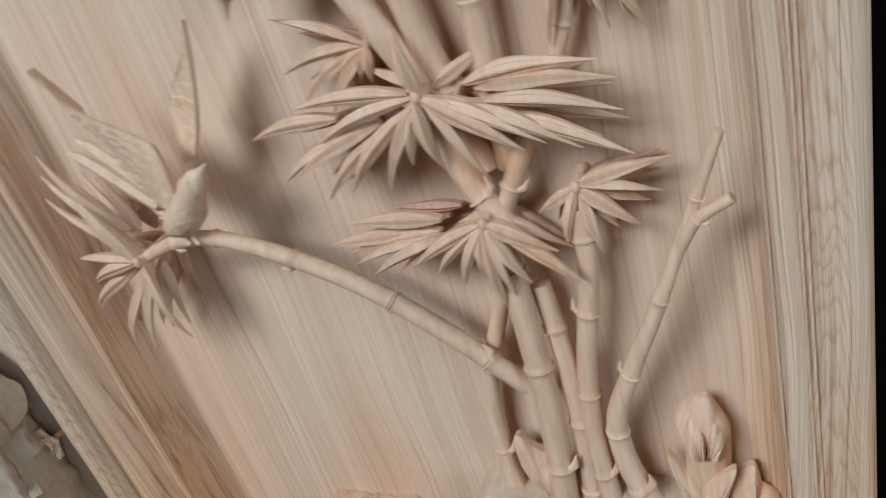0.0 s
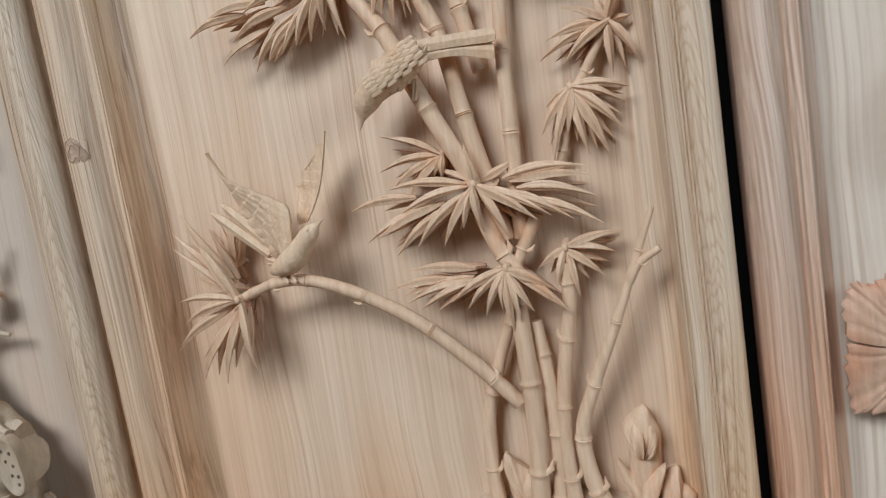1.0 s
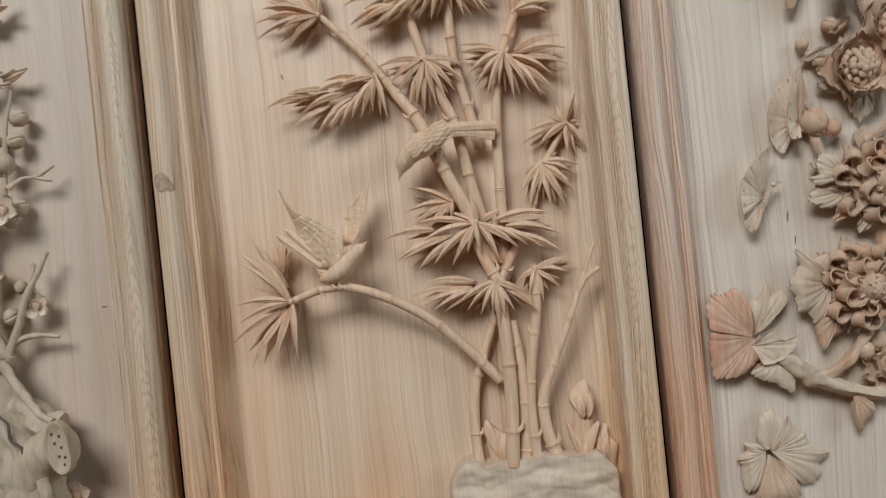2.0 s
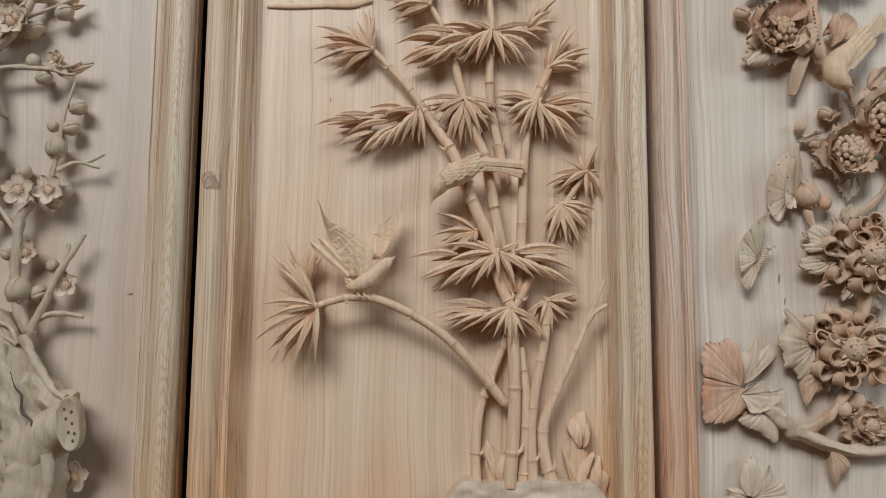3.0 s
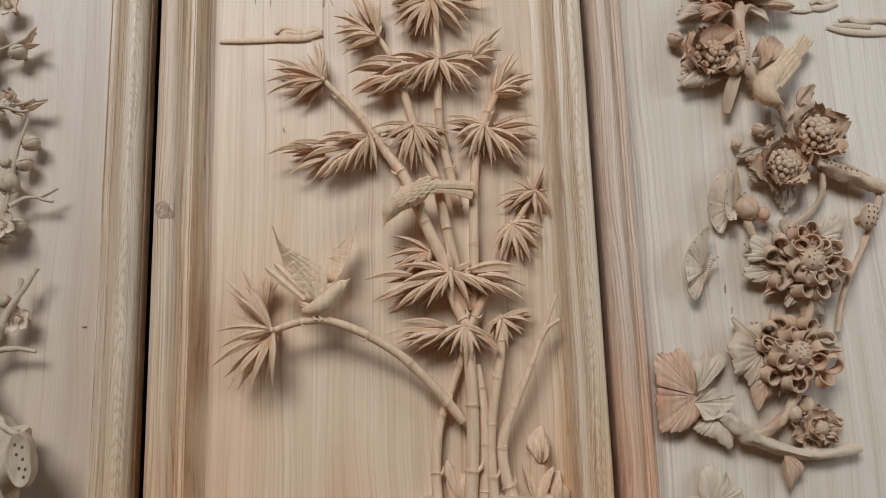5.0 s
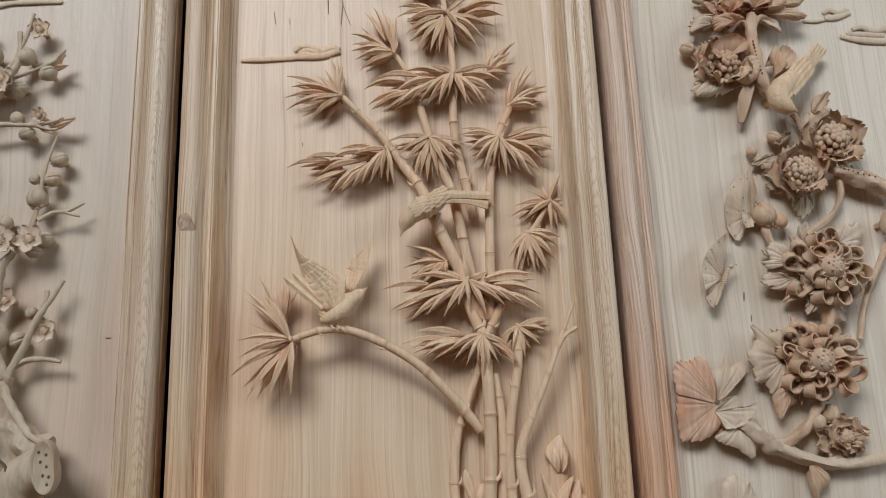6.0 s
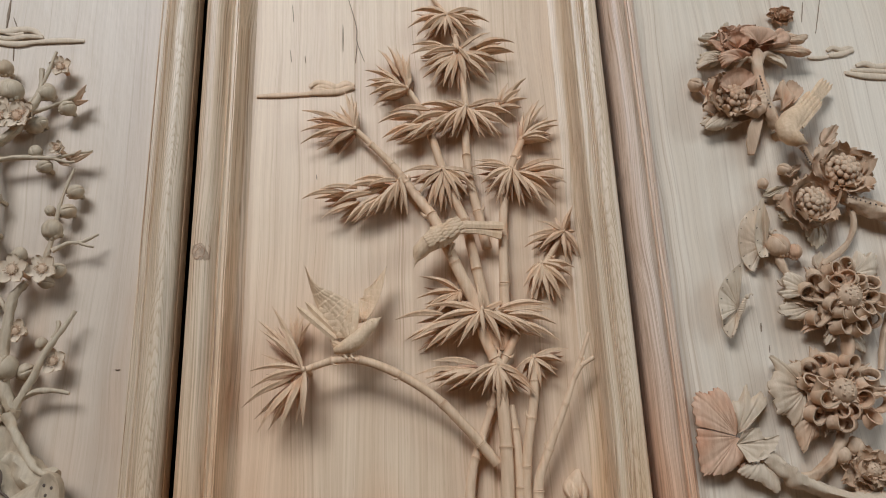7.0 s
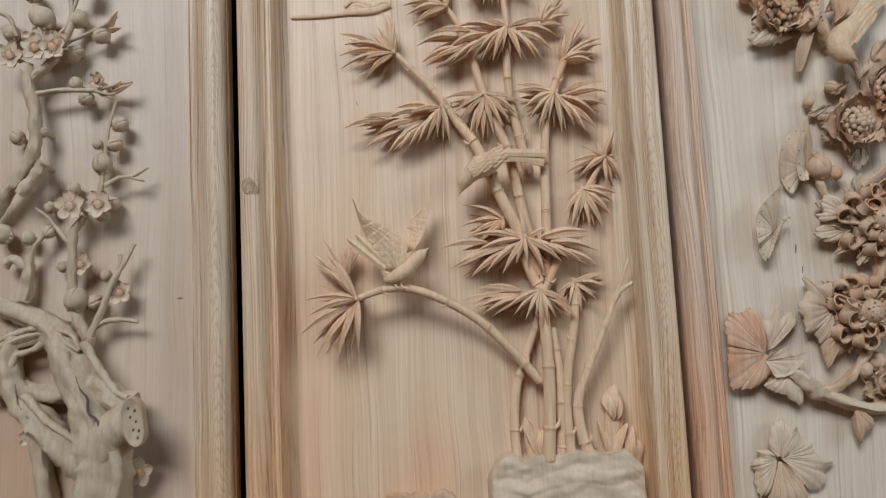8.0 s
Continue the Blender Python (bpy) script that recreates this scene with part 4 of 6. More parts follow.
cloud("cloud", [([(0.052, 1.6517), (0.0816, 1.6523), (0.1132, 1.6528)], 0.0022), ([(0.1112, 1.6536), (0.131, 1.6545), (0.1475, 1.6555), (0.1653, 1.6609)], 0.0030), ([(0.113, 1.6617), (0.1209, 1.6675), (0.1341, 1.6656), (0.1448, 1.6608), (0.1554, 1.665), (0.1647, 1.6624)], 0.0026),
                ([(0.1183, 1.6601), (0.1276, 1.6628), (0.1375, 1.6603), (0.1461, 1.657)], 0.0022), ([(0.1461, 1.663), (0.154, 1.6673), (0.162, 1.6633), (0.1554, 1.6597), (0.1488, 1.6614)], 0.0018), ([(0.1157, 1.6564), (0.125, 1.6584), (0.1342, 1.6566)], 0.002)],
      (0.1132, 1.6528), "thin cream carved cloud band in low relief")
cloud("cloud", [([(-0.1561, 1.7319), (-0.1895, 1.7329), (-0.2193, 1.7314)], 0.0024), ([(-0.216, 1.7313), (-0.2357, 1.7296), (-0.2629, 1.7335)], 0.0028), ([(-0.2071, 1.7396), (-0.2181, 1.7477), (-0.2318, 1.7497), (-0.2481, 1.747), (-0.2653, 1.7499)], 0.0028),
                ([(-0.226, 1.7464), (-0.2387, 1.7514), (-0.2502, 1.7471), (-0.2389, 1.7429), (-0.2285, 1.7449)], 0.002), ([(-0.2049, 1.738), (-0.2238, 1.7401), (-0.2435, 1.7375), (-0.2638, 1.7397)], 0.0024)],
      (-0.2161, 1.7321), "pale carved cloud band in low relief", STONE_WOOD)
cloud("cloud", [([(0.7086, 1.6838), (0.7236, 1.6833), (0.7342, 1.6846)], 0.0018), ([(0.7345, 1.6861), (0.7485, 1.6873), (0.7656, 1.693)], 0.0028), ([(0.7337, 1.6924), (0.7415, 1.6968), (0.7519, 1.6934), (0.7608, 1.6963), (0.7659, 1.6946)], 0.0024)],
      (0.7342, 1.6846), "small carved cloud in low relief", STONE_WOOD)
cloud("cloud", [([(0.7497, 1.6626), (0.7732, 1.6573), (0.8035, 1.6549), (0.8345, 1.6555)], 0.003), ([(0.7652, 1.6713), (0.7768, 1.6741), (0.7895, 1.6691), (0.8107, 1.6715), (0.8305, 1.6679)], 0.003), ([(0.7578, 1.6654), (0.7815, 1.6639), (0.8018, 1.6626)], 0.0026)],
      (0.7739, 1.6603), "pale carved cloud band in low relief", STONE_WOOD)


# ---- flowers, twigs and broad leaves ----
def petal_mesh(c, angle, length, half, h0, h1, cup=0.002, curl=0.0, notch=0.0, thick=0.0018, start=0.12, seed=0.0, disc=False):
    """A rounded petal from near c, along angle (degrees in the board's plane), rising from h0 to h1; curl rolls its rim back."""
    a = radians(angle)
    e, s = Vector((math.cos(a), 0, math.sin(a))), Vector((-math.sin(a), 0, math.cos(a)))
    rows = []
    n, m = 9, 9
    for i in range(n + 1):
        u = i / n
        w = half * max(0.08, math.sin(math.pi * min(0.96, 0.12 + 0.80 * u)) ** 0.7)
        if disc:
            w = half * max(0.22 * (1 - u), math.sqrt(max(0.0, 1 - ((u - 0.52) / 0.5) ** 2)), 0.05)
        row = []
        for j in range(m):
            v = -1 + 2 * j / (m - 1)
            r = length * (start + (1 - start) * u) * (1 - (0.02 if disc else 0.16) * v * v * u - notch * (1 - abs(v)) * u ** 4)
            h = h0 + (h1 - h0) * u + cup * (v * v) * u - curl * max(0.0, u - 0.65) ** 2 * 8
            h += (0.0004 if disc else 0.0018) * noise.noise(Vector((u * 3 + seed, v * 2, angle))) + 0.0004 * math.cos(v * 9) * (1 - u if disc else u)
            if not disc:
                h += 0.0013 * math.sin(v * 6.5 + seed * 2.1) * u * u
                r *= 1 + 0.07 * math.sin(v * 8.0 + seed) * u ** 3
            row.append(Vector((c[0], 0, c[1])) + e * r + s * (w * v) + Vector((0, -h, 0)))
        rows.append(row)
    bm = bmesh.new()
    sheet(bm, rows, thick)
    return bm


def curl_mesh(c, angle, reach, half, h, r, thick=0.0016, turns=260, lean=0.7):
    """A petal that runs out and rolls up into an open hook."""
    a = radians(angle)
    e, s, o = Vector((math.cos(a), 0, math.sin(a))), Vector((-math.sin(a), 0, math.cos(a))), Vector((0, -1, 0))
    up = (s * lean + o * (1.15 - abs(lean))).normalized()
    across = e.cross(up)
    line = [(reach * 0.12, -0.2 * r), (reach * 0.5, -0.8 * r)]
    for k in range(13):
        q = radians(-90 + turns * k / 12)
        rr = r * (1 - 0.45 * k / 12)
        line.append((reach + rr * math.cos(q), rr * math.sin(q)))
    c0 = V(c, h)
    n = len(line)
    front, back = [], []
    bm = bmesh.new()
    for i, (d, z) in enumerate(line):
        f = i / (n - 1)
        w = half * (0.6 + 0.4 * math.sin(math.pi * min(1, f * 1.1))) * (1 - 0.5 * f ** 4)
        d0, z0 = line[max(i - 1, 0)]
        d1, z1 = line[min(i + 1, n - 1)]
        t = Vector((d1 - d0, z1 - z0)).normalized()
        off = e * (t.y * thick) - up * (t.x * thick)
        row = [c0 + e * d + up * z + across * (w * v) + off * (-0.8 * (1 - v * v)) for v in (-1, -0.5, 0, 0.5, 1)]
        front.append([bm.verts.new(p) for p in row])
        back.append([bm.verts.new(p + off) for p in row])
    for i in range(n - 1):
        for j in range(4):
            bm.faces.new((front[i][j], front[i][j + 1], front[i + 1][j + 1], front[i + 1][j]))
            bm.faces.new((back[i][j], back[i + 1][j], back[i + 1][j + 1], back[i][j + 1]))
        for j in (0, 4):
            bm.faces.new((front[i][j], front[i + 1][j], back[i + 1][j], back[i][j]))
    for i in (0, n - 1):
        for j in range(4):
            bm.faces.new((front[i][j], front[i][j + 1], back[i][j + 1], back[i][j]))
    return bm


def fan_mesh(base, tip, spread, h0, h1, teeth=9, veins=7, droop=0.004, seed=0.0, thick=0.0025, narrow=0.55):
    """A broad toothed leaf with raised veins; spread is its half angle in degrees at the base."""
    b = Vector((base[0], 0, base[1]))
    run = Vector((tip[0], 0, tip[1])) - b
    length, a0 = run.length, math.atan2(run.z, run.x)
    rows = []
    n, m = 9, 41
    for i in range(n + 1):
        u = i / n
        row = []
        for j in range(m):
            v = -1 + 2 * j / (m - 1)
            a = a0 + radians(spread) * v
            edge = 1 - narrow * abs(v) ** 1.6
            lobe = abs(math.sin(math.pi * (v * 1.5 + 0.5)))
            saw = ((v * teeth + 0.6 * noise.noise(Vector((v * 3, seed, 2)))) % 1.0)
            edge *= 1 - (0.10 * saw + 0.12 * (1 - lobe) ** 2 + 0.08 * noise.noise(Vector((v * 4, seed, 0)))) * u ** 4
            r = length * edge * (0.04 + 0.96 * u)
            off = ((v * veins / 2 * (1 - 0.25 * u) + 0.5) % 1.0) - 0.5
            groove = math.exp(-(off / 0.10) ** 2) * min(1, u * 3) * (1 - 0.6 * u)
            h = h0 + (h1 - h0) * u - 0.0011 * groove - droop * u ** 3 * (0.4 + abs(v)) + 0.0055 * noise.noise(Vector((u * 1.6, v * 1.6, seed))) * u + 0.0012 * noise.noise(Vector((u * 5, v * 6, seed)))
            row.append(b + Vector((math.cos(a) * r, -max(0.0008, h), math.sin(a) * r)))
        rows.append(row)
    bm = bmesh.new()
    sheet(bm, rows, thick)
    return bm


def twig(plant, points, r0, r1, name="twig", material=None, wobble=0.38, seg=9, label="", ridge=0.0):
    bm = bmesh.new()
    path = spline(points, 7)
    n = len(path)
    tube(bm, [(p[0], -p[2], p[1]) for p in path], [r0 + (r1 - r0) * i / (n - 1) for i in range(n)], seg, wobble, ridge=ridge)
    return part(name, bm, material or CARVE_GREY, plant, label)


def blossom(plant, centre, r, h, tilt=0.0, material=None):
    """A five-petalled plum blossom with a tuft of stamens."""
    mt = material or STONE_WOOD
    bm = bmesh.new()
    ball(bm, V(centre, h + 0.0005), r * 0.34, 0.0026, r * 0.34, 0, 18, 9, 0.12)
    peg(bm, centre, h)
    rnd = random.Random(int(centre[0] * 1e5))
    for k in range(15):
        a = 2 * math.pi * k / 15
        d = r * (0.30 + 0.16 * rnd.random())
        q = V((centre[0] + d * math.cos(a), centre[1] + d * math.sin(a)), h + 0.0034)
        tube(bm, [V(centre, h + 0.001), q], [0.0004, 0.0004], 4)
        ball(bm, q, 0.0008, 0.0007, 0.0008, 0, 6, 4)
    core = part("blossom", bm, CARVE_BROWN, plant, "open five-petalled carved plum blossom")
    for k in range(5):
        part("petal", petal_mesh(centre, tilt + 72 * k, r, r * 0.39, h - 0.0008 + 0.0006 * (k % 2), h + 0.0016, 0.0026, 0.0, 0.0, start=0.2, seed=k, disc=True), mt, core)


def bud(plant, centre, r, h, turn=90.0, material=None):
    """A round flower bud with a split seam and a small calyx below."""
    mt = material or CARVE_GREY
    bm = bmesh.new()
    verts = ball(bm, V(centre, h), r, r * 0.95, r, turn, 44, 18)
    c = V(centre, h)
    a = radians(turn)
    ax = Vector((-math.sin(a), 0, math.cos(a)))
    side = Vector((ax.z, 0, -ax.x))
    lean = 0.22 * math.sin(centre[0] * 900)
    for v in verts:
        d = v.co - c
        along = d.dot(ax) / r
        across = d.dot(side) / r - lean * (1 - along * along) - 0.05
        if d.y < 0.2 * r:
            # one petal folds over the other along a curved seam
            fade = min(1.0, max(0.0, (along + 0.55) / 0.4))
            cut = 0.17 * math.exp(-(across / 0.09) ** 2) * fade + (0.05 * fade if across < 0 else 0.0)
            d = d * (1 - cut)
        d = d + ax * (0.12 * r * max(0.0, along) ** 2)
        v.co = c + d
    peg(bm, centre, h)
    for k in (-1, 0, 1):
        p = c - ax * r * (0.84 - 0.08 * abs(k)) + side * (k * r * 0.42) - Vector((0, r * 0.12, 0))
        ball(bm, p, r * 0.24, r * 0.26, r * 0.36, turn - 24 * k, 9, 6)
    return part("bud", bm, mt, plant, "round carved flower bud")


def full_flower(plant, centre, r, h, core, material, petals, seed=0, squash=1.0, label="", curls=0):
    """A full carved flower: a core (beads, or a wrapped head), rings of petals and, on some, rolled hooks round the core."""
    rnd = random.Random(seed)
    bm = bmesh.new()
    ball(bm, V(centre, h * 0.72), r * 0.40, h * 0.30, r * 0.40 * squash, 0, 14, 10)
    peg(bm, centre, h, r * 0.2)
    if core == "beads":
        for j in range(4):
            for i in range(1 + 5 * j):
                a = 2 * math.pi * (i + 0.3 * j) / (1 + 5 * j) + rnd.uniform(-0.12, 0.12)
                d = r * 0.155 * j * rnd.uniform(0.92, 1.06)
                q = V((centre[0] + d * math.cos(a), centre[1] + d * math.sin(a) * squash), h * 1.05 + 0.007 - 0.0011 * j * j + rnd.uniform(-0.001, 0.001))
                ball(bm, q, r * 0.105 * rnd.uniform(0.85, 1.15), r * 0.085, r * 0.12, rnd.uniform(-30, 30), 9, 6, 0.1)
    else:
        ball(bm, V((centre[0], centre[1]), h * 0.95), r * 0.24, r * 0.2, r * 0.24, 0, 16, 10)
        for i in range(11):
            a = 2 * math.pi * i / 11
            d = r * 0.075 * (1 + i % 2)
            ball(bm, V((centre[0] + d * math.cos(a), centre[1] + r * 0.03 + d * math.sin(a)), h * 0.95 + r * 0.185), r * 0.026, r * 0.02, r * 0.026, 0, 6, 4)
    head = part("flower", bm, material, plant, label or "full carved flower with layered petals")
    if core != "beads":
        for k in range(7):
            a = -150 + 50 * k
            part("petal", petal_mesh(centre, a, r * 0.31, r * 0.12, h * 0.98, h * 0.92 + r * 0.10, -0.001, 0.0, 0, 0.0016, 0.1, k), material, head)
    for ring, (count, length, half, low, high, curl) in enumerate(petals):
        off = rnd.uniform(0, 60)
        for k in range(count):
            ang = off + 360 * k / count + rnd.uniform(-9, 9)
            ln = r * length * rnd.uniform(0.9, 1.1) * (1 - (1 - squash) * abs(math.sin(radians(ang))))
            part("petal", petal_mesh(centre, ang, ln, r * half * rnd.uniform(0.85, 1.1), h * low, h * high, 0.003, curl, 0.04, 0.0018, 0.3, seed + k + 7 * ring), material, head)
    for k in range(curls):
        ring = k % 2
        ang = 360 * k / curls + rnd.uniform(-12, 12) + 12
        ln = r * (0.70 if ring else 0.40) * rnd.uniform(0.88, 1.12) * (1 - (1 - squash) * abs(math.sin(radians(ang))))
        part("petal", curl_mesh(centre, ang, ln, r * rnd.uniform(0.10, 0.16), h * ((0.74 if ring else 0.92) + rnd.uniform(-0.06, 0.06)), r * rnd.uniform(0.12, 0.19), 0.0016, rnd.uniform(250, 330), rnd.choice((-1, 1)) * rnd.uniform(0.55, 0.9)), material, head)
    return head


# ---- plum tree on the left door ----
def q3(p, h):
    return (p[0], p[1], h)


plum = thing("plum_tree", V((-0.1621, 1.13), 0.0), "grey-cream carved plum tree with gnarled trunk, buds and blossoms", "carved plum tree")
# gnarled trunk and roots of it
twig(plum, [q3((-0.1641, 1.0404), 0.02), q3((-0.158, 1.0974), 0.024), q3((-0.1489, 1.1486), 0.027), q3((-0.1501, 1.1887), 0.028), q3((-0.1641, 1.2324), 0.026), q3((-0.1842, 1.2712), 0.024), q3((-0.2009, 1.3015), 0.02), q3((-0.2178, 1.3172), 0.016), q3((-0.2434, 1.3299), 0.014), q3((-0.2754, 1.3412), 0.012)], 0.033, 0.0085, "trunk", wobble=0.2, seg=30, label="thick gnarled carved trunk", ridge=0.09)
twig(plum, [q3((-0.1515, 1.1835), 0.03), q3((-0.1376, 1.2003), 0.032), q3((-0.1238, 1.2102), 0.034), q3((-0.114, 1.2139), 0.035)], 0.024, 0.0225, "sawn_limb", wobble=0.06, seg=20, label="stub of a sawn limb", ridge=0.03)
twig(plum, [q3((-0.1671, 1.2471), 0.026), q3((-0.1532, 1.2462), 0.024), q3((-0.1336, 1.2312), 0.028), q3((-0.1197, 1.225), 0.03)], 0.016, 0.015, "trunk", wobble=0.2, seg=20, ridge=0.1)
twig(plum, [q3((-0.1661, 1.1654), 0.022), q3((-0.1957, 1.1927), 0.022), q3((-0.2256, 1.2214), 0.022), q3((-0.2479, 1.2504), 0.02), q3((-0.2556, 1.2802), 0.018), q3((-0.2493, 1.3096), 0.014)], 0.017, 0.010, "root", wobble=0.25, seg=20, ridge=0.12)
twig(plum, [q3((-0.2242, 1.2073), 0.014), q3((-0.2209, 1.1721), 0.014), q3((-0.2152, 1.1254), 0.013), q3((-0.2095, 1.0791), 0.012)], 0.011, 0.009, "root", wobble=0.25, seg=18, ridge=0.12)
twig(plum, [q3((-0.1802, 1.2469), 0.018), q3((-0.2113, 1.2423), 0.016), q3((-0.2366, 1.2492), 0.014), q3((-0.2561, 1.2649), 0.012)], 0.010, 0.008, "root", wobble=0.3, seg=18, ridge=0.12)
twig(plum, [q3((-0.28, 1.2452), 0.012), q3((-0.2607, 1.2504), 0.014), q3((-0.2473, 1.244), 0.016)], 0.008, 0.008, "root", wobble=0.2, seg=12)


def sawn_face(plant, centre, half_x, half_z, h):
    """The flat sawn end: a waisted disc with a raised rim and worm holes."""
    bm = bmesh.new()
    rings = []
    for s, dh in ((1.0, -0.008), (1.04, 0.0), (0.97, 0.0022), (0.86, 0.0020), (0.80, 0.0008), (0.4, 0.0008), (0.02, 0.0008)):
        ring = []
        for k in range(28):
            a = 2 * math.pi * k / 28
            waist = 1 - 0.16 * math.cos(a) * math.exp(-(math.sin(a) * 2.2) ** 2) * (1 if math.cos(a) > 0 else 0.2)
            x = centre[0] + half_x * s * waist * math.cos(a) + 0.10 * half_z * s * -math.sin(a)
            ring.append(bm.verts.new((x, -h - dh + 0.15 * (x - centre[0]), centre[1] + half_z * s * math.sin(a))))
        rings.append(ring)
    for a, b in zip(rings, rings[1:]):
        for k in range(28):
            bm.faces.new((a[k], a[(k + 1) % 28], b[(k + 1) % 28], b[k]))
    bm.faces.new(rings[-1]), bm.faces.new(rings[0])
    face = part("sawn_face", bm, CARVE_GREY, plant, "flat sawn end with a rim and worm holes")
    for k, (u, v) in enumerate(((-0.35, 0.55), (0.2, 0.45), (-0.25, 0.2), (0.2, 0.02), (-0.1, -0.3), (0.35, -0.35), (0.2, -0.62))):
        b2 = bmesh.new()
        x = centre[0] + half_x * u - 0.1 * half_z * v
        ball(b2, Vector((x, -h - 0.0006 + 0.15 * (x - centre[0]), centre[1] + half_z * v)), 0.0014, 0.0010, 0.0017, 0, 9, 6)
        part("worm_hole", b2, PIT, face)


sawn_face(plum, (-0.1056, 1.2151), 0.0112, 0.0250, 0.055)
for pts, w in (([(-0.1662, 1.2634), (-0.161, 1.249), (-0.154, 1.2402), (-0.1529, 1.226), (-0.1437, 1.2172), (-0.1414, 1.2031), (-0.1403, 1.189)], 0.0022), ([(-0.2387, 1.2573), (-0.235, 1.237), (-0.2261, 1.2234), (-0.2208, 1.2203)], 0.002)):
    bm = bmesh.new()
    path = spline([(p[0], 0, p[1]) for p in pts], 6)
    hh = 0.052 if w > 0.0021 else 0.0335
    tube(bm, [(p[0], -hh, p[2]) for p in path], [0.62 * w * (0.25 + 0.75 * math.sin(math.pi * i / (len(path) - 1))) for i in range(len(path))], 7, 0.5)
    part("bark_split", bm, PIT, plum, "dark split in the bark")
bm = leaf_mesh(V((-0.2047, 1.3088), 0.024), V((-0.2814, 1.2815), 0.022), 0.011, 0.003, 0.006, 0.004)
part("knot_fold", bm, CARVE_GREY, plum, "curled fold of bark")
bm = leaf_mesh(V((-0.199, 1.3099), 0.030), V((-0.174, 1.2857), 0.032), 0.006, 0.002, 0.001, 0.004)
part("knot_fold", bm, CARVE_GREY, plum, "almond-shaped knot")

for pts, r in (([q3((-0.1683, 1.2956), 0.034), q3((-0.152, 1.2705), 0.036), q3((-0.1337, 1.2469), 0.04), q3((-0.118, 1.2374), 0.044)], 0.0042),
               ([q3((-0.1851, 1.2868), 0.040), q3((-0.1712, 1.2493), 0.046), q3((-0.153, 1.2151), 0.050), q3((-0.1484, 1.1704), 0.050), q3((-0.1595, 1.1314), 0.046)], 0.0045),
               ([q3((-0.1281, 1.1864), 0.052), q3((-0.1254, 1.1587), 0.052), q3((-0.132, 1.1312), 0.05)], 0.005),
               ([q3((-0.2316, 1.245), 0.032), q3((-0.2056, 1.2184), 0.036), q3((-0.1817, 1.2003), 0.037), q3((-0.1569, 1.1771), 0.04)], 0.0042),
               ([q3((-0.243, 1.2917), 0.024), q3((-0.2509, 1.2688), 0.028), q3((-0.2417, 1.2424), 0.03)], 0.004),
               ([q3((-0.2019, 1.3088), 0.028), q3((-0.2228, 1.3134), 0.028), q3((-0.2479, 1.3086), 0.026), q3((-0.273, 1.2979), 0.024)], 0.0030),
               ([q3((-0.2019, 1.3076), 0.028), q3((-0.2167, 1.2954), 0.028), q3((-0.2417, 1.2871), 0.026), q3((-0.2727, 1.2814), 0.024)], 0.0036),
               ([q3((-0.1968, 1.3099), 0.034), q3((-0.1868, 1.2978), 0.037), q3((-0.1732, 1.2877), 0.036)], 0.0022),
               ([q3((-0.1968, 1.311), 0.034), q3((-0.1803, 1.3044), 0.036), q3((-0.172, 1.2889), 0.036)], 0.0022)):
    twig(plum, [(x, z, h - 0.003) for x, z, h in pts], r * 1.15, r * 0.75, "bark_ridge", None, 0.5, 12)
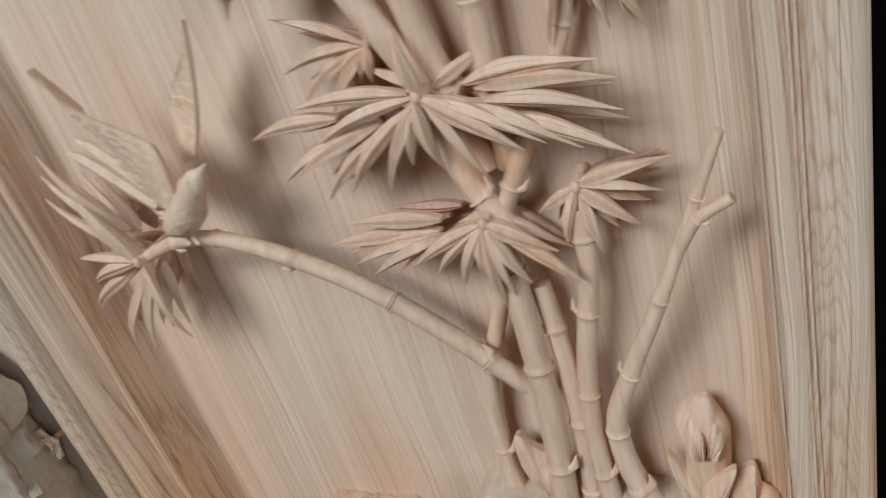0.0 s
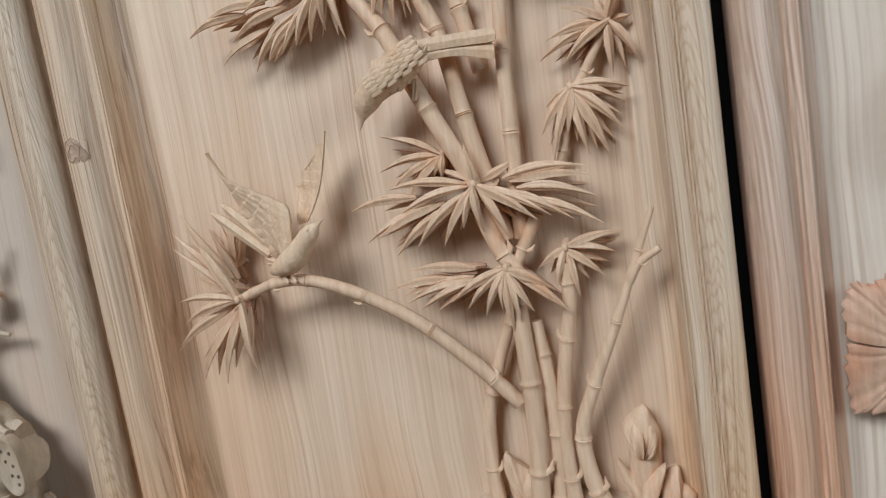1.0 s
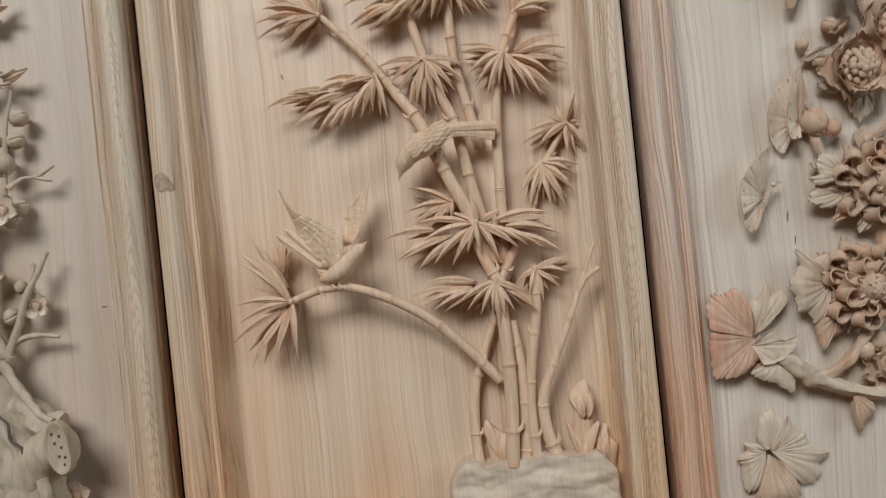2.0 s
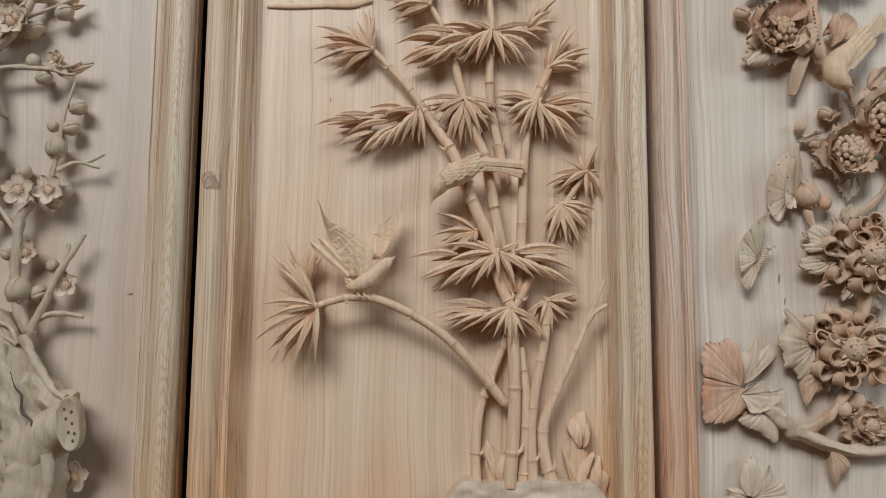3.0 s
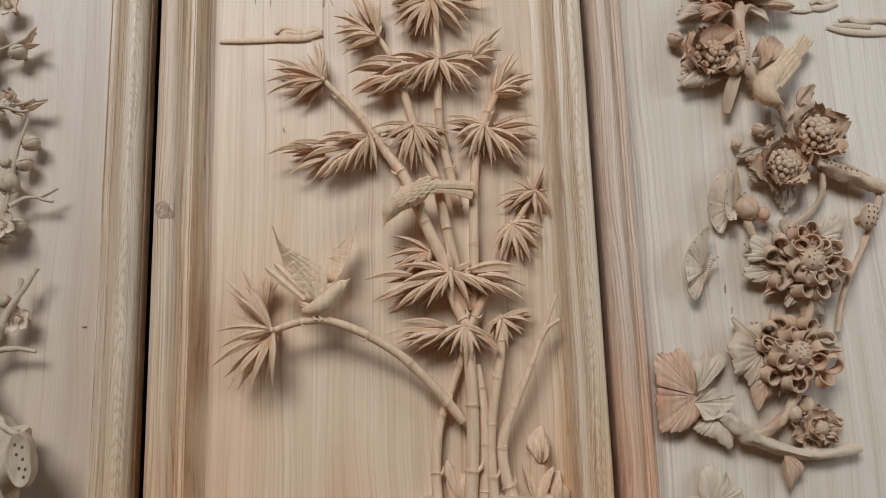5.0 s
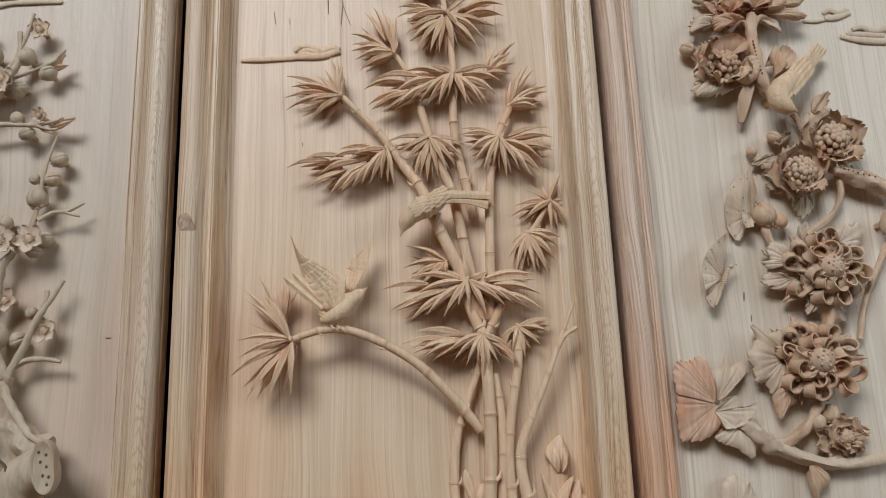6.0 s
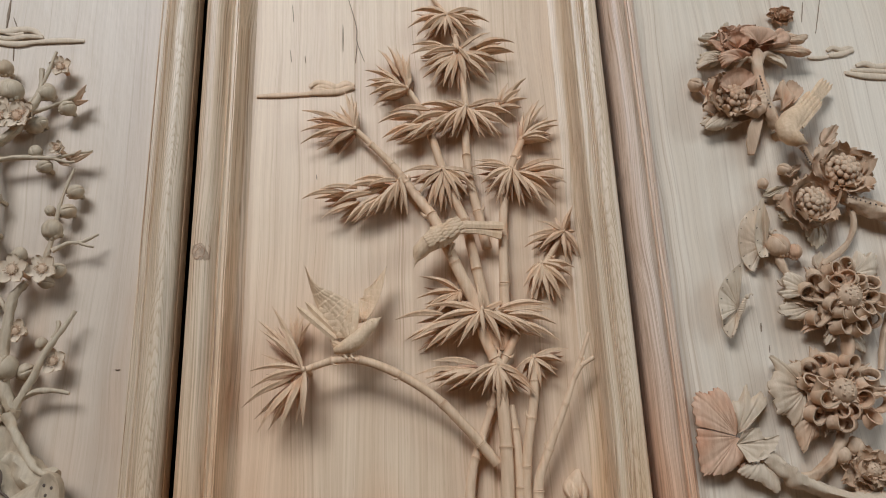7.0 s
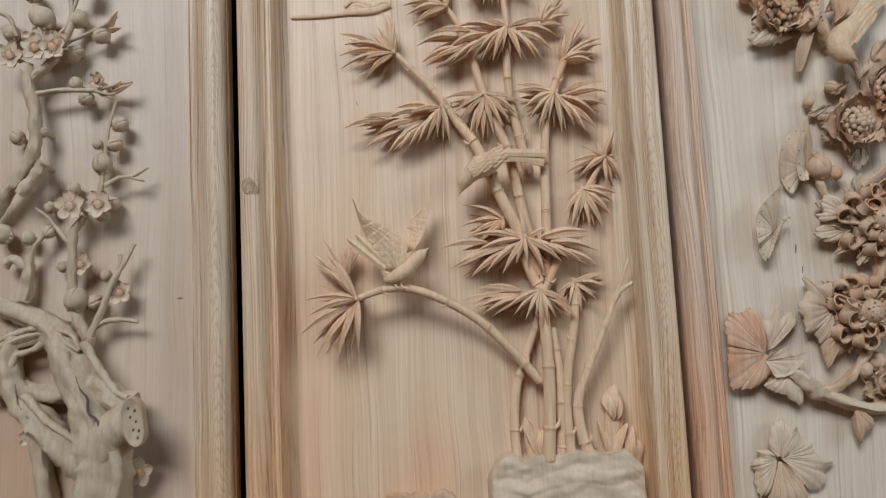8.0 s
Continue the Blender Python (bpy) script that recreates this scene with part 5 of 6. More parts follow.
for pts, r0, r1 in (
        ([q3((-0.1702, 1.3), 0.02), q3((-0.1842, 1.3336), 0.02), q3((-0.1874, 1.3822), 0.02), q3((-0.1856, 1.4152), 0.02), q3((-0.1734, 1.4306), 0.02)], 0.006, 0.0045),
        ([q3((-0.1684, 1.3017), 0.02), q3((-0.1554, 1.3262), 0.022), q3((-0.1428, 1.3562), 0.023), q3((-0.1298, 1.3792), 0.022), q3((-0.1197, 1.399), 0.02)], 0.0045, 0.002),
        ([q3((-0.1672, 1.307), 0.02), q3((-0.1521, 1.317), 0.02), q3((-0.134, 1.3185), 0.02), q3((-0.1168, 1.3153), 0.018)], 0.0034, 0.0018),
        ([q3((-0.1378, 1.3705), 0.022), q3((-0.1346, 1.3808), 0.021), q3((-0.1356, 1.3888), 0.02)], 0.0024, 0.002),
        ([q3((-0.1983, 1.2863), 0.018), q3((-0.1742, 1.2929), 0.018), q3((-0.1672, 1.3028), 0.02)], 0.008, 0.006),
        ([q3((-0.1575, 1.4546), 0.02), q3((-0.1526, 1.4824), 0.02), q3((-0.1488, 1.5199), 0.02), q3((-0.1397, 1.5595), 0.018)], 0.0034, 0.0014),
        ([q3((-0.1513, 1.4649), 0.02), q3((-0.1366, 1.4722), 0.02), q3((-0.1212, 1.4733), 0.02), q3((-0.1053, 1.4823), 0.018)], 0.0028, 0.0014),
        ([q3((-0.1255, 1.4735), 0.02), q3((-0.1169, 1.4694), 0.02), q3((-0.1091, 1.4681), 0.018)], 0.002, 0.0014),
        ([q3((-0.2274, 1.5697), 0.022), q3((-0.1975, 1.5726), 0.022), q3((-0.1633, 1.5709), 0.022), q3((-0.1425, 1.5756), 0.02), q3((-0.1221, 1.5797), 0.018)], 0.0034, 0.0014),
        ([q3((-0.1633, 1.5709), 0.022), q3((-0.1478, 1.5656), 0.022), q3((-0.1394, 1.5665), 0.02)], 0.002, 0.0014),
        ([q3((-0.279, 1.4362), 0.018), q3((-0.2596, 1.4597), 0.02), q3((-0.2371, 1.4862), 0.022), q3((-0.2257, 1.509), 0.024), q3((-0.226, 1.548), 0.024), q3((-0.2338, 1.5802), 0.024), q3((-0.2364, 1.6035), 0.022)], 0.0085, 0.006),
        ([q3((-0.2375, 1.4575), 0.026), q3((-0.223, 1.4749), 0.028), q3((-0.2122, 1.4907), 0.03)], 0.0075, 0.0065),
        ([q3((-0.2319, 1.5872), 0.022), q3((-0.2133, 1.6042), 0.022), q3((-0.1978, 1.6241), 0.022), q3((-0.1877, 1.6537), 0.02), q3((-0.1908, 1.6843), 0.018)], 0.0042, 0.003),
        ([q3((-0.1939, 1.6279), 0.02), q3((-0.1738, 1.6353), 0.02), q3((-0.1518, 1.6453), 0.02), q3((-0.1382, 1.6552), 0.018)], 0.0026, 0.0014),
        ([q3((-0.1879, 1.3977), 0.018), q3((-0.202, 1.4169), 0.018), q3((-0.2144, 1.4329), 0.018), q3((-0.2286, 1.4433), 0.016)], 0.0026, 0.0014),
        ([q3((-0.2366, 1.3819), 0.016), q3((-0.2295, 1.3998), 0.018), q3((-0.2143, 1.4187), 0.018)], 0.003, 0.002),
        ([q3((-0.2436, 1.3457), 0.014), q3((-0.2365, 1.3666), 0.016), q3((-0.2367, 1.3911), 0.016)], 0.008, 0.005),
        ([q3((-0.2624, 1.3833), 0.014), q3((-0.2526, 1.3889), 0.015), q3((-0.2366, 1.3788), 0.016)], 0.005, 0.005),
        ([q3((-0.2768, 1.3474), 0.010), q3((-0.2508, 1.337), 0.012), q3((-0.2311, 1.3148), 0.014)], 0.004, 0.006),
        ([q3((-0.2106, 1.6285), 0.02), q3((-0.1941, 1.6457), 0.02), q3((-0.1846, 1.6707), 0.02), q3((-0.1773, 1.7072), 0.018)], 0.003, 0.0016),
        ([q3((-0.2383, 1.5882), 0.016), q3((-0.2116, 1.6051), 0.018), q3((-0.1934, 1.6326), 0.018)], 0.005, 0.0035),
        ([q3((-0.2826, 1.6693), 0.018), q3((-0.2603, 1.6616), 0.018), q3((-0.2505, 1.6382), 0.018)], 0.003, 0.002)):
    twig(plum, pts, r0, r1)
for p, r, h, turn in (((-0.184, 1.4425), 0.0165, 0.03, 20), ((-0.1557, 1.4436), 0.0155, 0.026, 50), ((-0.2231, 1.6196), 0.0155, 0.03, 10), ((-0.2001, 1.6244), 0.0145, 0.028, 40),
                      ((-0.2516, 1.6129), 0.0155, 0.028, 0), ((-0.1787, 1.3807), 0.0125, 0.018, 65), ((-0.1367, 1.3482), 0.0135, 0.018, 30), ((-0.118, 1.1584), 0.0155, 0.016, 15),
                      ((-0.2349, 1.1987), 0.0105, 0.012, 0), ((-0.158, 1.5814), 0.0085, 0.024, 0), ((-0.1709, 1.6889), 0.0125, 0.016, 30), ((-0.2038, 1.6195), 0.016, 0.03, 25), ((-0.2247, 1.6285), 0.0155, 0.026, 5)):
    blossom(plum, p, r, h, turn)
for p, r, h, turn in (((-0.2255, 1.6598), 0.0115, 0.018, 20), ((-0.1822, 1.6584), 0.008, 0.016, 30), ((-0.1569, 1.6348), 0.009, 0.016, -60), ((-0.1837, 1.5796), 0.0075, 0.02, 20),
                      ((-0.1728, 1.5631), 0.0078, 0.018, -60), ((-0.1364, 1.5324), 0.0085, 0.016, -60), ((-0.1431, 1.5108), 0.0085, 0.015, -70), ((-0.1544, 1.4881), 0.0110, 0.02, 10),
                      ((-0.1623, 1.512), 0.006, 0.014, 40), ((-0.2143, 1.4441), 0.0065, 0.014, 30), ((-0.2381, 1.4117), 0.0075, 0.014, 20), ((-0.2142, 1.4171), 0.007, 0.016, -40),
                      ((-0.2498, 1.5236), 0.0085, 0.016, 40), ((-0.1819, 1.3419), 0.0125, 0.022, -10), ((-0.1654, 1.3388), 0.009, 0.014, -70), ((-0.2009, 1.3786), 0.0065, 0.012, 60),
                      ((-0.1541, 1.3671), 0.0065, 0.012, 20), ((-0.1478, 1.4449), 0.0085, 0.012, -60), ((-0.1578, 1.4329), 0.0075, 0.012, -100), ((-0.1901, 1.4639), 0.008, 0.012, 0),
                      ((-0.1863, 1.6189), 0.0075, 0.014, -70), ((-0.2647, 1.4171), 0.011, 0.016, 60), ((-0.2594, 1.6436), 0.009, 0.014, 30), ((-0.2198, 1.4889), 0.006, 0.02, -50), ((-0.2195, 1.5267), 0.006, 0.02, -60),
                      ((-0.2194, 1.6558), 0.0125, 0.02, 10), ((-0.1921, 1.6156), 0.010, 0.014, -60), ((-0.2351, 1.6878), 0.010, 0.016, 20), ((-0.1834, 1.6548), 0.0095, 0.016, -40)):
    bud(plum, p, r, h, turn)


# ---- flowering branch on the right door ----
for b0, t0, hw in (((-0.1543, 1.641), (-0.1356, 1.6605), 0.0052), ((-0.152, 1.6423), (-0.1315, 1.6403), 0.0040), ((-0.1485, 1.5699), (-0.1202, 1.5759), 0.0036),
                   ((-0.1465, 1.574), (-0.1324, 1.5796), 0.0042), ((-0.1624, 1.5731), (-0.1412, 1.5603), 0.0036)):
    part("leaf", leaf_mesh(V(b0, 0.016), V(t0, 0.022), hw, 0.002, 0.001, 0.0028), CARVE_BROWN, plum, "folded brown-tipped leaf at a twig end")


rose = thing("flowering_plant", V((0.6217, 1.1889), 0.0), "tan carved flowering plant with curled petals and toothed leaves", "carved flowers")
for pts, r0, r1 in (
        ([q3((0.569, 1.2339), 0.014), q3((0.5878, 1.2172), 0.016), q3((0.6052, 1.2049), 0.016), q3((0.632, 1.1934), 0.014), q3((0.6707, 1.185), 0.012), q3((0.7184, 1.191), 0.010)], 0.0091, 0.005),
        ([q3((0.598, 1.2062), 0.014), q3((0.6215, 1.2117), 0.014), q3((0.6413, 1.2259), 0.014), q3((0.6553, 1.2471), 0.014), q3((0.6639, 1.2746), 0.012)], 0.005, 0.006),
        ([q3((0.6679, 1.2856), 0.014), q3((0.6749, 1.314), 0.014), q3((0.6798, 1.3431), 0.014), q3((0.6787, 1.3671), 0.014)], 0.006, 0.006),
        ([q3((0.6697, 1.4235), 0.012), q3((0.7026, 1.4479), 0.012), q3((0.7136, 1.4762), 0.014), q3((0.7077, 1.5038), 0.012), q3((0.6884, 1.535), 0.012), q3((0.6767, 1.565), 0.008)], 0.0032, 0.003),
        ([q3((0.7014, 1.505), 0.018), q3((0.7204, 1.4897), 0.018), q3((0.7501, 1.4763), 0.016), q3((0.7801, 1.4642), 0.014)], 0.0085, 0.007),
        ([q3((0.6383, 1.6834), 0.02), q3((0.6355, 1.6482), 0.02), q3((0.6384, 1.6088), 0.02), q3((0.6488, 1.586), 0.016)], 0.006, 0.0075),
        ([q3((0.6378, 1.6715), 0.02), q3((0.651, 1.6801), 0.02), q3((0.6662, 1.6706), 0.018)], 0.0035, 0.0025),
        ([q3((0.6345, 1.6672), 0.02), q3((0.6252, 1.6748), 0.02), q3((0.6112, 1.6632), 0.018)], 0.0035, 0.0025),
        ([q3((0.729, 1.4971), 0.012), q3((0.7622, 1.4817), 0.012), q3((0.7757, 1.4567), 0.012), q3((0.7498, 1.4005), 0.012), q3((0.7224, 1.3521), 0.012), q3((0.7107, 1.3104), 0.010)], 0.0035, 0.003),
        ([q3((0.624, 1.4383), 0.010), q3((0.6288, 1.4185), 0.012), q3((0.6425, 1.3932), 0.012)], 0.004, 0.004),
        ([q3((0.6313, 1.5028), 0.012), q3((0.65, 1.5009), 0.012), q3((0.6665, 1.4929), 0.014)], 0.003, 0.004),
        ([q3((0.5649, 1.6438), 0.012), q3((0.578, 1.6341), 0.012), q3((0.6006, 1.6237), 0.014)], 0.004, 0.003)):
    twig(rose, pts, r0, r1, "stem", CARVE_BROWN if r0 < 0.009 else STONE_WOOD, 0.40, 18, ridge=0.10)

PEONY = [(9, 1.0, 0.30, 0.35, 0.55, 0.0), (7, 0.74, 0.26, 0.55, 0.85, 0.0), (6, 0.5, 0.2, 0.75, 1.12, -0.001)]
CURLY = [(10, 1.02, 0.22, 0.30, 0.42, 0.002), (8, 0.80, 0.24, 0.45, 0.62, 0.002)]
full_flower(rose, (0.6287, 1.6985), 0.036, 0.024, "wrap", CARVE_RED, [(9, 1.2, 0.42, 0.3, 0.6, 0.002), (7, 0.9, 0.38, 0.5, 0.8, 0.001), (6, 0.65, 0.3, 0.8, 1.15, 0.0)], 3, 0.62, "reddish carved peony with broad layered petals")
full_flower(rose, (0.5996, 1.6222), 0.033, 0.024, "beads", CARVE_BROWN, [(5, 1.05, 0.52, 0.35, 0.75, 0.003), (5, 0.95, 0.46, 0.55, 1.25, -0.001), (4, 0.70, 0.40, 0.6, 1.1, 0.0)], 5, 1.0, "carved flower with a beaded heart")
full_flower(rose, (0.7072, 1.5279), 0.036, 0.028, "beads", CARVE_BROWN, [(5, 1.05, 0.52, 0.35, 0.75, 0.003), (5, 0.95, 0.46, 0.55, 1.25, -0.001), (4, 0.70, 0.40, 0.6, 1.1, 0.0)], 8, 0.95, "carved flower with a beaded heart")
full_flower(rose, (0.6673, 1.4926), 0.034, 0.026, "beads", CARVE_BROWN, [(5, 1.05, 0.52, 0.35, 0.75, 0.003), (5, 0.95, 0.46, 0.55, 1.25, -0.001), (4, 0.70, 0.40, 0.6, 1.1, 0.0)], 9, 0.9, "carved flower with a beaded heart")
full_flower(rose, (0.6792, 1.3847), 0.054, 0.034, "wrap", CARVE_BROWN, CURLY, 11, 0.85, "large carved chrysanthemum with rolled petals", 20)
full_flower(rose, (0.6538, 1.2891), 0.054, 0.034, "wrap", CARVE_BROWN, CURLY, 12, 0.85, "large carved chrysanthemum with rolled petals", 20)
full_flower(rose, (0.6747, 1.213), 0.030, 0.022, "wrap", CARVE_BROWN, PEONY, 14, 0.9, "small carved flower")
full_flower(rose, (0.6832, 1.7392), 0.018, 0.014, "wrap", CARVE_BROWN, PEONY, 15, 0.7, "small carved flower")

for args, mt in ((((0.5592, 1.2262), (0.5468, 1.2144), 45, 0.010, 0.010, 5, 3, 0.002, 5.0), CARVE_RED),
                 (((0.6571, 1.3799), (0.6102, 1.3743), 34, 0.014, 0.016, 5, 5, 0.003, 9.0), STONE_WOOD),
                 (((0.6595, 1.3921), (0.6188, 1.409), 28, 0.014, 0.016, 5, 4, 0.003, 10.0), STONE_WOOD),
                 (((0.6655, 1.4173), (0.671, 1.4393), 40, 0.012, 0.014, 5, 4, 0.003, 11.0), STONE_WOOD),
                 (((0.707, 1.4096), (0.7298, 1.4355), 40, 0.012, 0.014, 5, 4, 0.003, 12.0), STONE_WOOD),
                 (((0.6697, 1.358), (0.6579, 1.338), 34, 0.014, 0.016, 3, 4, 0.003, 13.0), STONE_WOOD),
                 (((0.684, 1.3545), (0.6957, 1.3284), 34, 0.014, 0.016, 3, 4, 0.003, 14.0), STONE_WOOD),
                 (((0.5971, 1.611), (0.5635, 1.5942), 30, 0.014, 0.012, 7, 7, 0.003, 15.0), STONE_WOOD),
                 (((0.6098, 1.6879), (0.5692, 1.6768), 30, 0.012, 0.012, 5, 5, 0.003, 16.0), CARVE_GREY),
                 (((0.6122, 1.7044), (0.5778, 1.7111), 26, 0.012, 0.012, 5, 5, 0.003, 17.0), CARVE_GREY),
                 (((0.6055, 1.7046), (0.614, 1.7301), 30, 0.012, 0.014, 5, 5, 0.003, 18.0), CARVE_GREY),
                 (((0.6504, 1.6983), (0.7, 1.6856), 18, 0.016, 0.014, 4, 4, 0.003, 19.0), CARVE_RED),
                 (((0.6515, 1.7051), (0.7002, 1.7097), 20, 0.016, 0.014, 4, 4, 0.003, 20.0), CARVE_BROWN),
                 (((0.6511, 1.6224), (0.6786, 1.6425), 34, 0.012, 0.018, 5, 5, 0.002, 21.0), CARVE_BROWN),
                 (((0.6727, 1.4861), (0.6323, 1.4796), 30, 0.012, 0.012, 5, 5, 0.003, 22.0), CARVE_GREY),
                 (((0.6761, 1.4774), (0.6691, 1.4426), 40, 0.012, 0.012, 4, 4, 0.003, 23.0), CARVE_GREY),
                 (((0.6967, 1.5611), (0.7146, 1.5869), 34, 0.010, 0.018, 4, 4, 0.002, 24.0), CARVE_BROWN),
                 (((0.6705, 1.5424), (0.6453, 1.5281), 26, 0.010, 0.014, 4, 4, 0.002, 25.0), CARVE_BROWN),
                 (((0.6474, 1.5166), (0.62, 1.5053), 24, 0.010, 0.012, 4, 4, 0.002, 26.0), CARVE_GREY)):
    part("toothed_leaf", fan_mesh(*args), mt, rose, "broad toothed carved leaf with raised veins")

